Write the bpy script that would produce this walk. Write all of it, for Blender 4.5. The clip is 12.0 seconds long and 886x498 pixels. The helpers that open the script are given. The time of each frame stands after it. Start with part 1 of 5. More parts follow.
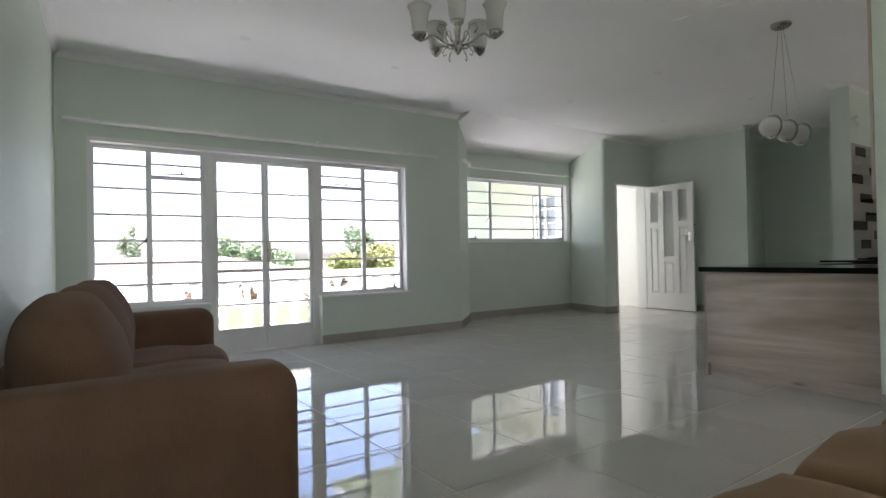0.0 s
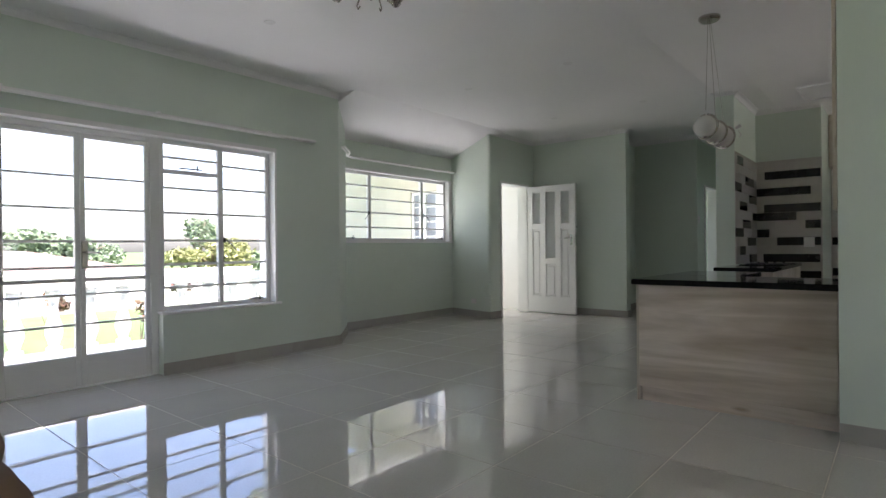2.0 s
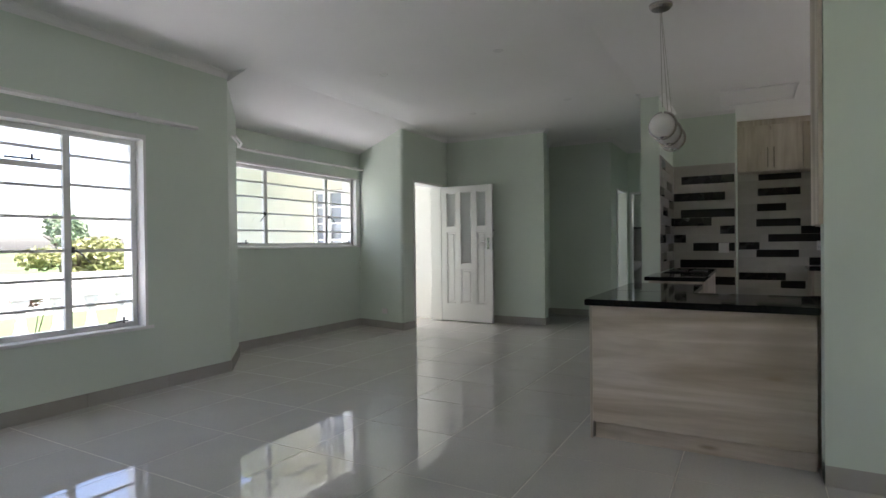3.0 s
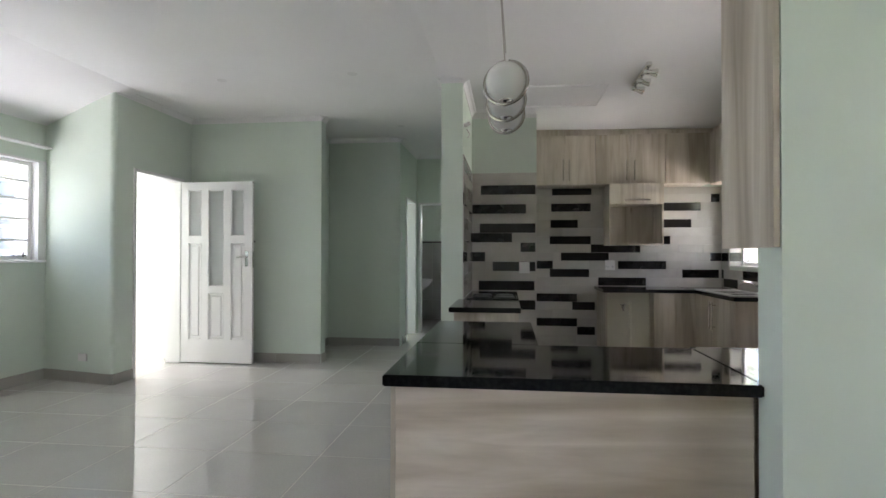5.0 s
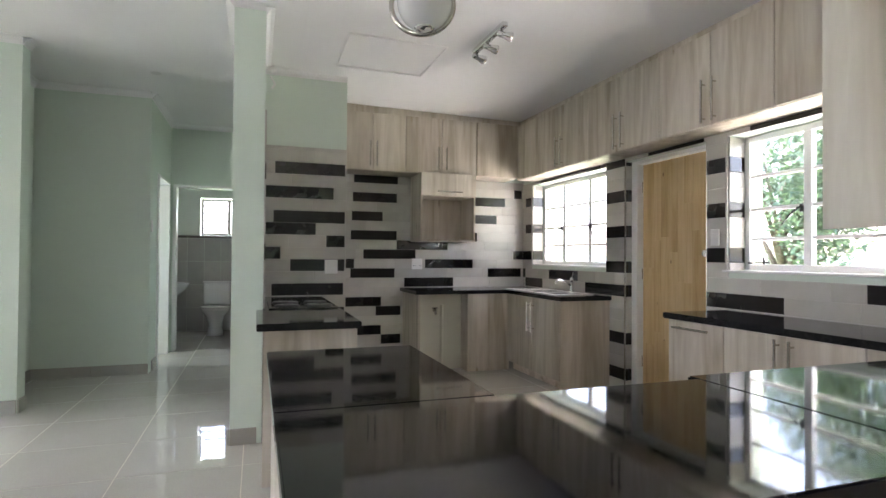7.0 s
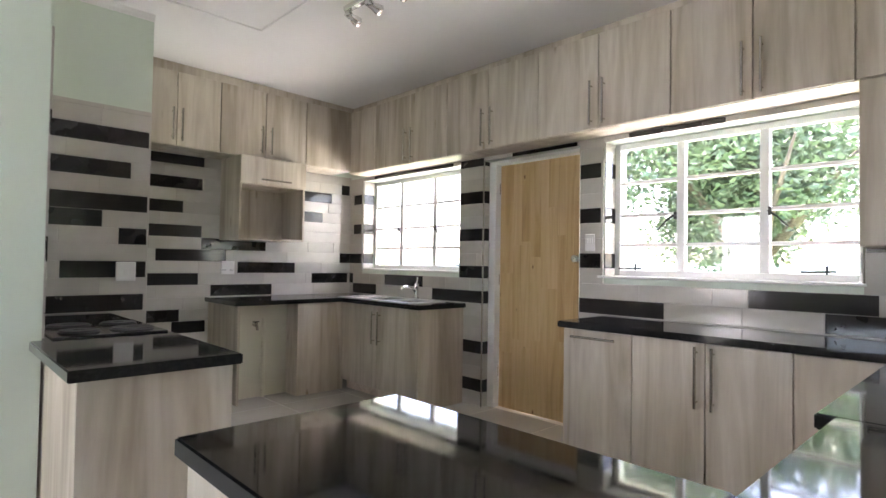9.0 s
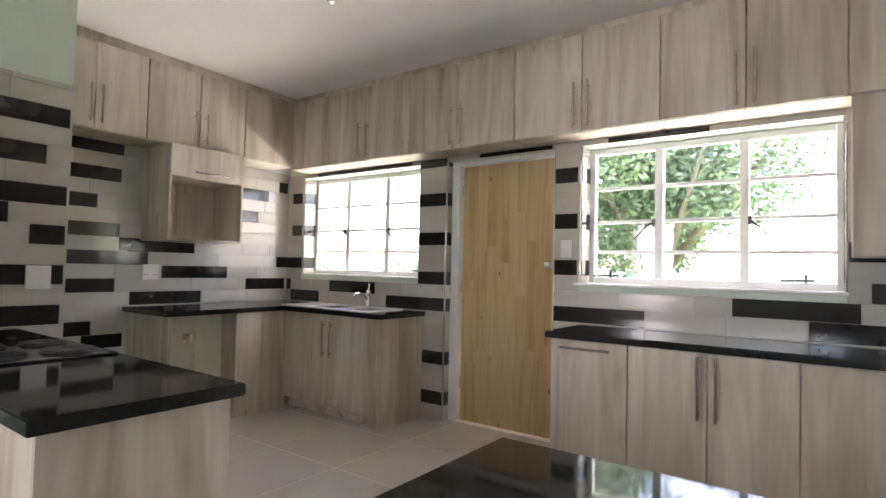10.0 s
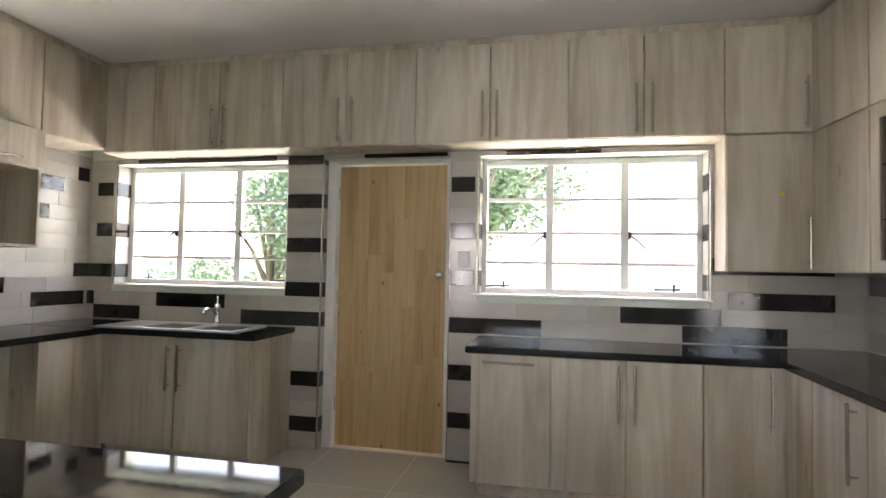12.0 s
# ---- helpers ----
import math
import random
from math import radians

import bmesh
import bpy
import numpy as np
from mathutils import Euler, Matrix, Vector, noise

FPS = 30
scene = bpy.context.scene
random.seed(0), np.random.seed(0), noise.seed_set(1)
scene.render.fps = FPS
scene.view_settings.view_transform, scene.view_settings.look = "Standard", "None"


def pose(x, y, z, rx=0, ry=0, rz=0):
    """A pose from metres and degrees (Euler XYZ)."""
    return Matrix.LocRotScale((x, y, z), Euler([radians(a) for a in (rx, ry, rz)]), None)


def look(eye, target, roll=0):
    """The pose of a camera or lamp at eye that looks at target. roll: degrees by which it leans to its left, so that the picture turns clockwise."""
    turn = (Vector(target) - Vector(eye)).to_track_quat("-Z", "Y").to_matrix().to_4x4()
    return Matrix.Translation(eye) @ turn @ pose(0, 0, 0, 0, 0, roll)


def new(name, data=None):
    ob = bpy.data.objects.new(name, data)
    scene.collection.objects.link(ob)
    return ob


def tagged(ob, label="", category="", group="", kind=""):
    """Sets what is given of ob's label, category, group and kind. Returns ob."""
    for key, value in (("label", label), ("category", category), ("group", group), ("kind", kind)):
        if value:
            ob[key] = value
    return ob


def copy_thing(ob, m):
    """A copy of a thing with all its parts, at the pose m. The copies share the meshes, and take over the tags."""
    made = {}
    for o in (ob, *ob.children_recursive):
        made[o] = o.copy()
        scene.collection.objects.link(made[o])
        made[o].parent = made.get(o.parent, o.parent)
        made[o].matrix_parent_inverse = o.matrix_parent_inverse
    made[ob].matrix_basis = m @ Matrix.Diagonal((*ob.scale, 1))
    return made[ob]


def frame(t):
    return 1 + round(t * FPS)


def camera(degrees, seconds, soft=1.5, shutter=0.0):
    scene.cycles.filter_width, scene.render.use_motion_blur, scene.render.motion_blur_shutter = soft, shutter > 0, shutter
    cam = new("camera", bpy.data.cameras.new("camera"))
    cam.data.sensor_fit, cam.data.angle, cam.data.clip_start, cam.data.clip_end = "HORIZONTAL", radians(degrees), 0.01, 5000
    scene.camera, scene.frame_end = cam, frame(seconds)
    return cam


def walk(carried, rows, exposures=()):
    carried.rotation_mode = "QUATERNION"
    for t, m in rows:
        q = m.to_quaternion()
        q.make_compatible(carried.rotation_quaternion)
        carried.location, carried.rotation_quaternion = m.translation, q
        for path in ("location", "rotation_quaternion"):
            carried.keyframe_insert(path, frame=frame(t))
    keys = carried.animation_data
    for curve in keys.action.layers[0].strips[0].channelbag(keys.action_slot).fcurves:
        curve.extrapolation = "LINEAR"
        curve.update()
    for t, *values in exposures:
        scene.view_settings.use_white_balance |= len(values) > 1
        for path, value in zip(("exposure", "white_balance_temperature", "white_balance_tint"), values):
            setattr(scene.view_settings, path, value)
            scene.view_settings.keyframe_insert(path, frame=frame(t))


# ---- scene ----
cam = camera(77.8, 12.0)
EXPOSURES = [(0.0, 2.80, 6500, 22), (1.0, 2.62, 6500, 22), (2.5, 2.62, 6500, 22), (4.5, 3.40, 6400, 22), (5.5, 3.76, 6400, 23), (6.5, 4.0, 6450, 23), (7.5, 4.38, 6450, 23), (9.5, 4.33, 6600, 25), (12.0, 4.07, 6850, 23)]
PATH = [
    (0, (1.473, 1.211, 0.967), (2.62, 2.85, 0.989), -1.1),
    (0.5, (1.509, 1.334, 0.977), (2.74, 2.91, 0.995), -0.8),
    (1, (1.575, 1.535, 0.996), (2.895, 3.038, 1.009), -0.8),
    (1.5, (1.673, 1.822, 1.016), (3.104, 3.22, 1.022), -0.7),
    (2, (1.797, 2.133, 1.065), (3.332, 3.415, 1.061), -0.6),
    (2.5, (2.014, 2.417, 1.104), (3.656, 3.559, 1.101), -0.5),
    (2.7, (2.104, 2.539, 1.145), (3.789, 3.617, 1.134), -0.6),
    (4.5, (3.436, 3.073, 1.216), (5.384, 3.525, 1.235), -0.0),
    (5, (3.783, 3.159, 1.227), (5.768, 3.396, 1.248), 0.1),
    (5.5, (4.152, 3.253, 1.231), (6.152, 3.271, 1.255), 0.2),
    (6, (4.441, 3.359, 1.225), (6.434, 3.19, 1.251), 0.3),
    (6.5, (4.709, 3.453, 1.22), (6.666, 3.043, 1.241), 0.3),
    (7, (4.929, 3.604, 1.183), (6.823, 2.96, 1.211), 0.4),
    (7.5, (5.124, 3.751, 1.170), (6.908, 2.847, 1.203), 0.5),
    (7.7, (5.219, 3.787, 1.175), (6.956, 2.796, 1.205), 0.4),
    (9.5, (6.163, 3.972, 1.176), (7.483, 2.484, 1.239), 1.2),
    (10, (6.428, 4.032, 1.182), (7.606, 2.424, 1.252), 1.3),
    (10.5, (6.701, 4.087, 1.195), (7.7, 2.356, 1.269), 1.3),
    (11, (6.948, 4.105, 1.215), (7.749, 2.274, 1.287), 1.1),
    (11.5, (7.164, 4.119, 1.236), (7.766, 2.213, 1.31), 1.0),
    (12, (7.317, 4.146, 1.255), (7.73, 2.191, 1.332), 1.1),
]
walk(cam, [(t, look(eye, target, roll)) for t, eye, target, roll in PATH], EXPOSURES)

# ---- light ----
world = bpy.data.worlds.new("world")
scene.world = world
world.use_nodes = True
wn = world.node_tree.nodes
sky = wn.new("ShaderNodeTexSky")
sky.sky_type = "NISHITA"
sky.sun_disc = False
SUN_EL, SUN_ROT = 68.0, 200.0
sky.sun_elevation, sky.sun_rotation = radians(SUN_EL), radians(SUN_ROT)
sky.dust_density = 3.0
world.node_tree.links.new(sky.outputs["Color"], wn["Background"].inputs["Color"])
wn["Background"].inputs["Strength"].default_value = 0.15
sun = new("sun", bpy.data.lights.new("sun", "SUN"))
sun.data.energy, sun.data.angle, sun.data.color = 4.0, radians(0.6), (1.0, 0.95, 0.87)
sun.rotation_euler = (radians(90 - SUN_EL), 0, radians(180 - SUN_ROT))


def opening_light(name, eye, target, width, height, watts, colour=(1.0, 0.95, 0.88)):
    """Added area lamp that stands in for sky and paving daylight at an opening."""
    lamp = new(name, bpy.data.lights.new(name, "AREA"))
    lamp.data.shape, lamp.data.size, lamp.data.size_y = "RECTANGLE", width, height
    lamp.data.energy, lamp.data.color = watts, colour
    lamp.matrix_world = look(eye, target)
    return lamp


# fill at an unseen window, added to brighten sofas and right-hand walls
opening_light("south_fill", (3.4, -1.62, 1.35), (3.4, 2.0, 1.25), 2.8, 1.4, 1.3, colour=(0.98, 0.99, 1.0))
# lamps set low outside the windows, out of view, added for paving glow
opening_light("paving_fill", (2.15, 7.62, 0.24), (2.15, 6.2, 1.9), 0.9, 0.4, 3.2, colour=(0.98, 0.99, 1.0))
opening_light("paving_fill", (4.60, 7.62, 0.24), (4.60, 6.2, 1.9), 0.8, 0.4, 3.2, colour=(0.98, 0.99, 1.0))
opening_light("paving_fill", (7.50, 8.30, 0.80), (7.50, 7.0, 2.2), 2.0, 0.45, 6.5, colour=(0.98, 0.99, 1.0))
opening_light("paving_fill", (9.92, -1.7, 0.32), (9.92, 1.2, 1.9), 2.0, 0.7, 6, colour=(1.0, 0.97, 0.93))
opening_light("paving_fill", (7.13, -1.7, 0.32), (7.13, 1.2, 1.9), 2.0, 0.7, 6, colour=(1.0, 0.97, 0.93))
# fill inside the entrance, added out of view to whiten the room
opening_light("entrance_fill", (9.70, 8.75, 1.5), (8.9, 8.0, 1.2), 1.5, 1.5, 10.0, colour=(0.98, 0.99, 1.0))
# fill in the made-up side room, added to brighten the hall
opening_light("hall_fill", (11.85, 6.62, 1.45), (11.85, 4.0, 0.9), 0.8, 1.1, 1.3, colour=(0.98, 0.99, 1.0))
opening_light("bathroom_window_light", (14.62, 4.13, 1.25), (13.6, 4.13, 2.0), 0.6, 0.4, 5, colour=(0.98, 0.99, 1.0))

# ---- materials ----
def mat(name, colour, rough=0.5, metal=0.0, spec=0.5):
    m = bpy.data.materials.new(name)
    m.use_nodes = True
    b = m.node_tree.nodes["Principled BSDF"]
    b.inputs["Base Color"].default_value = (*colour, 1)
    b.inputs["Roughness"].default_value = rough
    b.inputs["Metallic"].default_value = metal
    b.inputs["Specular IOR Level"].default_value = spec
    return m


def node(m, kind, **sets):
    n = m.node_tree.nodes.new(kind)
    for key, value in sets.items():
        n.inputs[key.replace("_", " ")].default_value = value
    return n


def link(m, a, b):
    m.node_tree.links.new(a, b)


def bsdf(m):
    return m.node_tree.nodes["Principled BSDF"]


def coords(m, scale=(1, 1, 1), turn=(0, 0, 0), kind="Object"):
    tc = m.node_tree.nodes.new("ShaderNodeTexCoord")
    mp = m.node_tree.nodes.new("ShaderNodeMapping")
    mp.inputs["Scale"].default_value = scale
    mp.inputs["Rotation"].default_value = [radians(a) for a in turn]
    link(m, tc.outputs[kind], mp.inputs["Vector"])
    return mp.outputs["Vector"]


def ramp(m, fac, stops):
    r = m.node_tree.nodes.new("ShaderNodeValToRGB")
    while len(r.color_ramp.elements) < len(stops):
        r.color_ramp.elements.new(0.5)
    for e, (p, c) in zip(r.color_ramp.elements, stops):
        e.position, e.color = p, (*c, 1)
    link(m, fac, r.inputs["Fac"])
    return r.outputs["Color"]


def bump(m, height, strength, distance=0.002):
    b = node(m, "ShaderNodeBump", Strength=strength, Distance=distance)
    link(m, height, b.inputs["Height"])
    link(m, b.outputs["Normal"], bsdf(m).inputs["Normal"])


def mixed(m, fac, a, b):
    x = m.node_tree.nodes.new("ShaderNodeMix")
    x.data_type = "RGBA"
    for sock, v in ((x.inputs[0], fac), (x.inputs[6], a), (x.inputs[7], b)):
        if isinstance(v, (int, float)):
            sock.default_value = v
        elif isinstance(v, tuple):
            sock.default_value = (*v, 1)
        else:
            link(m, v, sock)
    return x.outputs[2]


def plaster(name, a, b, rough=0.55, relief=0.25):
    """Rolled wall paint: faint clouds, fine roller stipple, low waviness."""
    m = mat(name, a, rough)
    v = coords(m)
    big = node(m, "ShaderNodeTexNoise", Scale=1.3, Detail=4.0)
    fine = node(m, "ShaderNodeTexNoise", Scale=140.0, Detail=2.0)
    mid = node(m, "ShaderNodeTexNoise", Scale=6.0, Detail=3.0)
    for n in (big, fine, mid):
        link(m, v, n.inputs["Vector"])
    link(m, ramp(m, big.outputs["Fac"], [(0.3, a), (0.7, b)]), bsdf(m).inputs["Base Color"])
    add = node(m, "ShaderNodeMath")
    add.operation = "ADD"
    scaled = node(m, "ShaderNodeMath")
    scaled.operation = "MULTIPLY"
    scaled.inputs[1].default_value = 3.0
    link(m, mid.outputs["Fac"], scaled.inputs[0])
    link(m, fine.outputs["Fac"], add.inputs[0])
    link(m, scaled.outputs[0], add.inputs[1])
    bump(m, add.outputs[0], relief, 0.0015)
    return m


def laminate(name, stretch, tone=(1.0, 1.0, 1.0)):
    """Pale oak-look board: streaks along z (or x for horizontal boards), knots, cathedral waves."""
    m = mat(name, (0.5, 0.42, 0.34), 0.42)
    tc = m.node_tree.nodes.new("ShaderNodeTexCoord")
    info = m.node_tree.nodes.new("ShaderNodeObjectInfo")
    off = m.node_tree.nodes.new("ShaderNodeVectorMath")
    off.operation = "ADD"
    sc = node(m, "ShaderNodeMath")
    sc.operation = "MULTIPLY"
    sc.inputs[1].default_value = 37.0
    link(m, info.outputs["Random"], sc.inputs[0])
    link(m, tc.outputs["Object"], off.inputs[0])
    link(m, sc.outputs[0], off.inputs[1])
    mp = m.node_tree.nodes.new("ShaderNodeMapping")
    mp.inputs["Scale"].default_value = stretch
    link(m, off.outputs[0], mp.inputs["Vector"])
    broad = node(m, "ShaderNodeTexNoise", Scale=5.6, Detail=3.5, Roughness=0.5, Distortion=1.3)
    fine = node(m, "ShaderNodeTexNoise", Scale=34.0, Detail=5.0, Roughness=0.6, Distortion=0.3)
    pore = node(m, "ShaderNodeTexNoise", Scale=190.0, Detail=2.0)
    blot = node(m, "ShaderNodeTexNoise", Scale=2.2, Detail=3.0)
    for n in (broad, fine, pore):
        link(m, mp.outputs["Vector"], n.inputs["Vector"])
    slow = m.node_tree.nodes.new("ShaderNodeMapping")
    slow.inputs["Scale"].default_value = tuple(0.45 if q < 1 else 1.6 for q in stretch)
    link(m, off.outputs[0], slow.inputs["Vector"])
    link(m, slow.outputs["Vector"], blot.inputs["Vector"])
    eye = node(m, "ShaderNodeTexVoronoi", Scale=3.4)
    link(m, slow.outputs["Vector"], eye.inputs["Vector"])
    def t(c):
        return tuple(x * k for x, k in zip(c, tone))
    base = ramp(m, broad.outputs["Fac"], [(0.26, t((0.40, 0.335, 0.25))), (0.42, t((0.55, 0.485, 0.388))), (0.58, t((0.67, 0.61, 0.52))), (0.78, t((0.51, 0.44, 0.352)))])
    streak = ramp(m, fine.outputs["Fac"], [(0.3, (0.80, 0.77, 0.74)), (0.58, (1, 1, 1))])
    patch = ramp(m, blot.outputs["Fac"], [(0.34, (0.62, 0.59, 0.55)), (0.54, (1, 1, 1))])
    each = ramp(m, info.outputs["Random"], [(0.0, (0.88, 0.875, 0.86)), (1.0, (1.0, 1.0, 1.0))])
    patch = mixed(m, 0.5, patch, each)
    mul = m.node_tree.nodes.new("ShaderNodeMix")
    mul.data_type, mul.blend_type = "RGBA", "MULTIPLY"
    mul.inputs[0].default_value = 0.5
    link(m, base, mul.inputs[6])
    link(m, streak, mul.inputs[7])
    mul2 = m.node_tree.nodes.new("ShaderNodeMix")
    mul2.data_type, mul2.blend_type = "RGBA", "MULTIPLY"
    mul2.inputs[0].default_value = 1.0
    link(m, mul.outputs[2], mul2.inputs[6])
    link(m, patch, mul2.inputs[7])
    knot = ramp(m, eye.outputs["Distance"], [(0.03, (1, 1, 1)), (0.10, (0, 0, 0))])
    link(m, mixed(m, knot, mul2.outputs[2], t((0.36, 0.29, 0.205))), bsdf(m).inputs["Base Color"])
    bump(m, pore.outputs["Fac"], 0.15, 0.0008)
    return m


M_WALL = plaster("mint_paint", (0.645, 0.722, 0.628), (0.675, 0.752, 0.66))
M_WHITEWALL = plaster("white_plaster", (0.80, 0.79, 0.76), (0.84, 0.83, 0.81))
M_CEIL = plaster("ceiling_paint", (0.80, 0.80, 0.785), (0.83, 0.83, 0.815), 0.7, 0.12)
M_WHITE = plaster("white_gloss_paint", (0.80, 0.80, 0.78), (0.84, 0.84, 0.82), 0.3, 0.1)
M_OAK = laminate("oak_laminate_upright", (1.0, 1.0, 0.09))
M_OAKH = laminate("oak_laminate_flat", (1.0, 0.09, 1.0), (1.18, 1.14, 1.16))
M_STEEL = mat("brushed_steel", (0.50, 0.475, 0.44), 0.26, 1.0)
M_INOX = mat("sink_steel", (0.74, 0.73, 0.71), 0.3, 1.0)
M_CHROME = mat("chrome", (0.75, 0.75, 0.74), 0.1, 1.0)
M_BLACKMETAL = mat("dark_latch", (0.05, 0.05, 0.05), 0.4, 0.6)


def granite():
    m = mat("black_granite", (0.012, 0.012, 0.013), 0.06)
    v = coords(m)
    a = node(m, "ShaderNodeTexVoronoi", Scale=420.0)
    b = node(m, "ShaderNodeTexNoise", Scale=60.0, Detail=5.0)
    link(m, v, a.inputs["Vector"])
    link(m, v, b.inputs["Vector"])
    speck = ramp(m, a.outputs["Distance"], [(0.0, (0.11, 0.105, 0.10)), (0.16, (0.016, 0.016, 0.017)), (1.0, (0.012, 0.012, 0.013))])
    cloud = ramp(m, b.outputs["Fac"], [(0.4, (0.010, 0.010, 0.011)), (0.75, (0.035, 0.034, 0.033))])
    link(m, mixed(m, 0.5, speck, cloud), bsdf(m).inputs["Base Color"])
    r = ramp(m, b.outputs["Fac"], [(0.3, (0.03, 0.03, 0.03)), (0.7, (0.08, 0.08, 0.08))])
    link(m, r, bsdf(m).inputs["Roughness"])
    bsdf(m).inputs["Specular IOR Level"].default_value = 0.36
    return m


M_GRANITE = granite()


def floor_tile():
    m = mat("polished_porcelain", (0.36, 0.345, 0.315), 0.07)
    v = coords(m)
    a = node(m, "ShaderNodeTexNoise", Scale=2.6, Detail=5.0)
    f = node(m, "ShaderNodeTexNoise", Scale=90.0, Detail=3.0)
    s = node(m, "ShaderNodeTexNoise", Scale=3.5, Detail=4.0)
    for n in (a, f, s):
        link(m, v, n.inputs["Vector"])
    tone = ramp(m, a.outputs["Fac"], [(0.3, (0.565, 0.545, 0.50)), (0.7, (0.62, 0.60, 0.555))])
    grain = ramp(m, f.outputs["Fac"], [(0.35, (0.54, 0.52, 0.475)), (0.65, (0.635, 0.615, 0.565))])
    link(m, mixed(m, 0.35, tone, grain), bsdf(m).inputs["Base Color"])
    link(m, ramp(m, s.outputs["Fac"], [(0.35, (0.01, 0.01, 0.01)), (0.7, (0.04, 0.04, 0.04))]), bsdf(m).inputs["Roughness"])
    bsdf(m).inputs["IOR"].default_value = 1.75
    bsdf(m).inputs["Specular IOR Level"].default_value = 0.75
    return m


M_FLOOR = floor_tile()
M_GROUT = mat("cream_grout", (0.66, 0.62, 0.54), 0.8)


def wall_tile(name, a, b, rough):
    m = mat(name, a, rough)
    v = coords(m)
    info = m.node_tree.nodes.new("ShaderNodeObjectInfo")
    n = node(m, "ShaderNodeTexNoise", Scale=8.0, Detail=5.0)
    link(m, v, n.inputs["Vector"])
    clouds = ramp(m, n.outputs["Fac"], [(0.3, a), (0.7, b)])
    each = ramp(m, info.outputs["Random"], [(0.0, tuple(c * 0.86 for c in a)), (0.5, a), (1.0, b)])
    link(m, mixed(m, 0.6, clouds, each), bsdf(m).inputs["Base Color"])
    return m


M_SKIRT = wall_tile("skirting_porcelain", (0.40, 0.38, 0.34), (0.45, 0.43, 0.39), 0.2)
M_TILE_LIGHT = wall_tile("cream_strip_tile", (0.50, 0.475, 0.42), (0.60, 0.58, 0.53), 0.15)
M_TILE_BLACK = wall_tile("black_strip_tile", (0.014, 0.012, 0.012), (0.024, 0.021, 0.020), 0.11)
M_TILE_GROUT = mat("strip_grout", (0.50, 0.48, 0.44), 0.8)


def glass():
    m = mat("window_glass", (1, 1, 1), 0.0)
    bsdf(m).inputs["Transmission Weight"].default_value = 1.0
    bsdf(m).inputs["IOR"].default_value = 1.45
    return m


M_GLASS = glass()


def frosted():
    m = mat("frosted_glass", (0.85, 0.88, 0.86), 0.55)
    bsdf(m).inputs["Transmission Weight"].default_value = 0.7
    v = coords(m)
    n = node(m, "ShaderNodeTexVoronoi", Scale=70.0)
    link(m, v, n.inputs["Vector"])
    bump(m, n.outputs["Distance"], 0.5, 0.003)
    return m


M_FROST = frosted()
M_OPAL = mat("opal_glass", (0.80, 0.79, 0.75), 0.25)
bsdf(M_OPAL).inputs["Transmission Weight"].default_value = 0.1


def fabric(name, a, b):
    m = mat(name, a, 0.95, 0, 0.15)
    v = coords(m)
    big = node(m, "ShaderNodeTexNoise", Scale=5.0, Detail=4.0)
    w1 = node(m, "ShaderNodeTexNoise", Scale=260.0, Detail=2.0)
    st = coords(m, (30, 30, 2.2))
    w2 = node(m, "ShaderNodeTexNoise", Scale=9.0, Detail=3.0)
    link(m, v, big.inputs["Vector"])
    link(m, v, w1.inputs["Vector"])
    link(m, st, w2.inputs["Vector"])
    c = mixed(m, 0.45, ramp(m, big.outputs["Fac"], [(0.3, a), (0.7, b)]), ramp(m, w2.outputs["Fac"], [(0.3, a), (0.7, b)]))
    link(m, c, bsdf(m).inputs["Base Color"])
    bsdf(m).inputs["Sheen Weight"].default_value = 0.1
    bump(m, w1.outputs["Fac"], 0.5, 0.002)
    return m


M_SOFA = fabric("brown_corded_fabric", (0.165, 0.092, 0.055), (0.23, 0.135, 0.083))
# same brown fabric with the strong light on it put into the colour
M_SOFA_LIT = fabric("corded_fabric_lit", (0.28, 0.175, 0.095), (0.34, 0.215, 0.125))


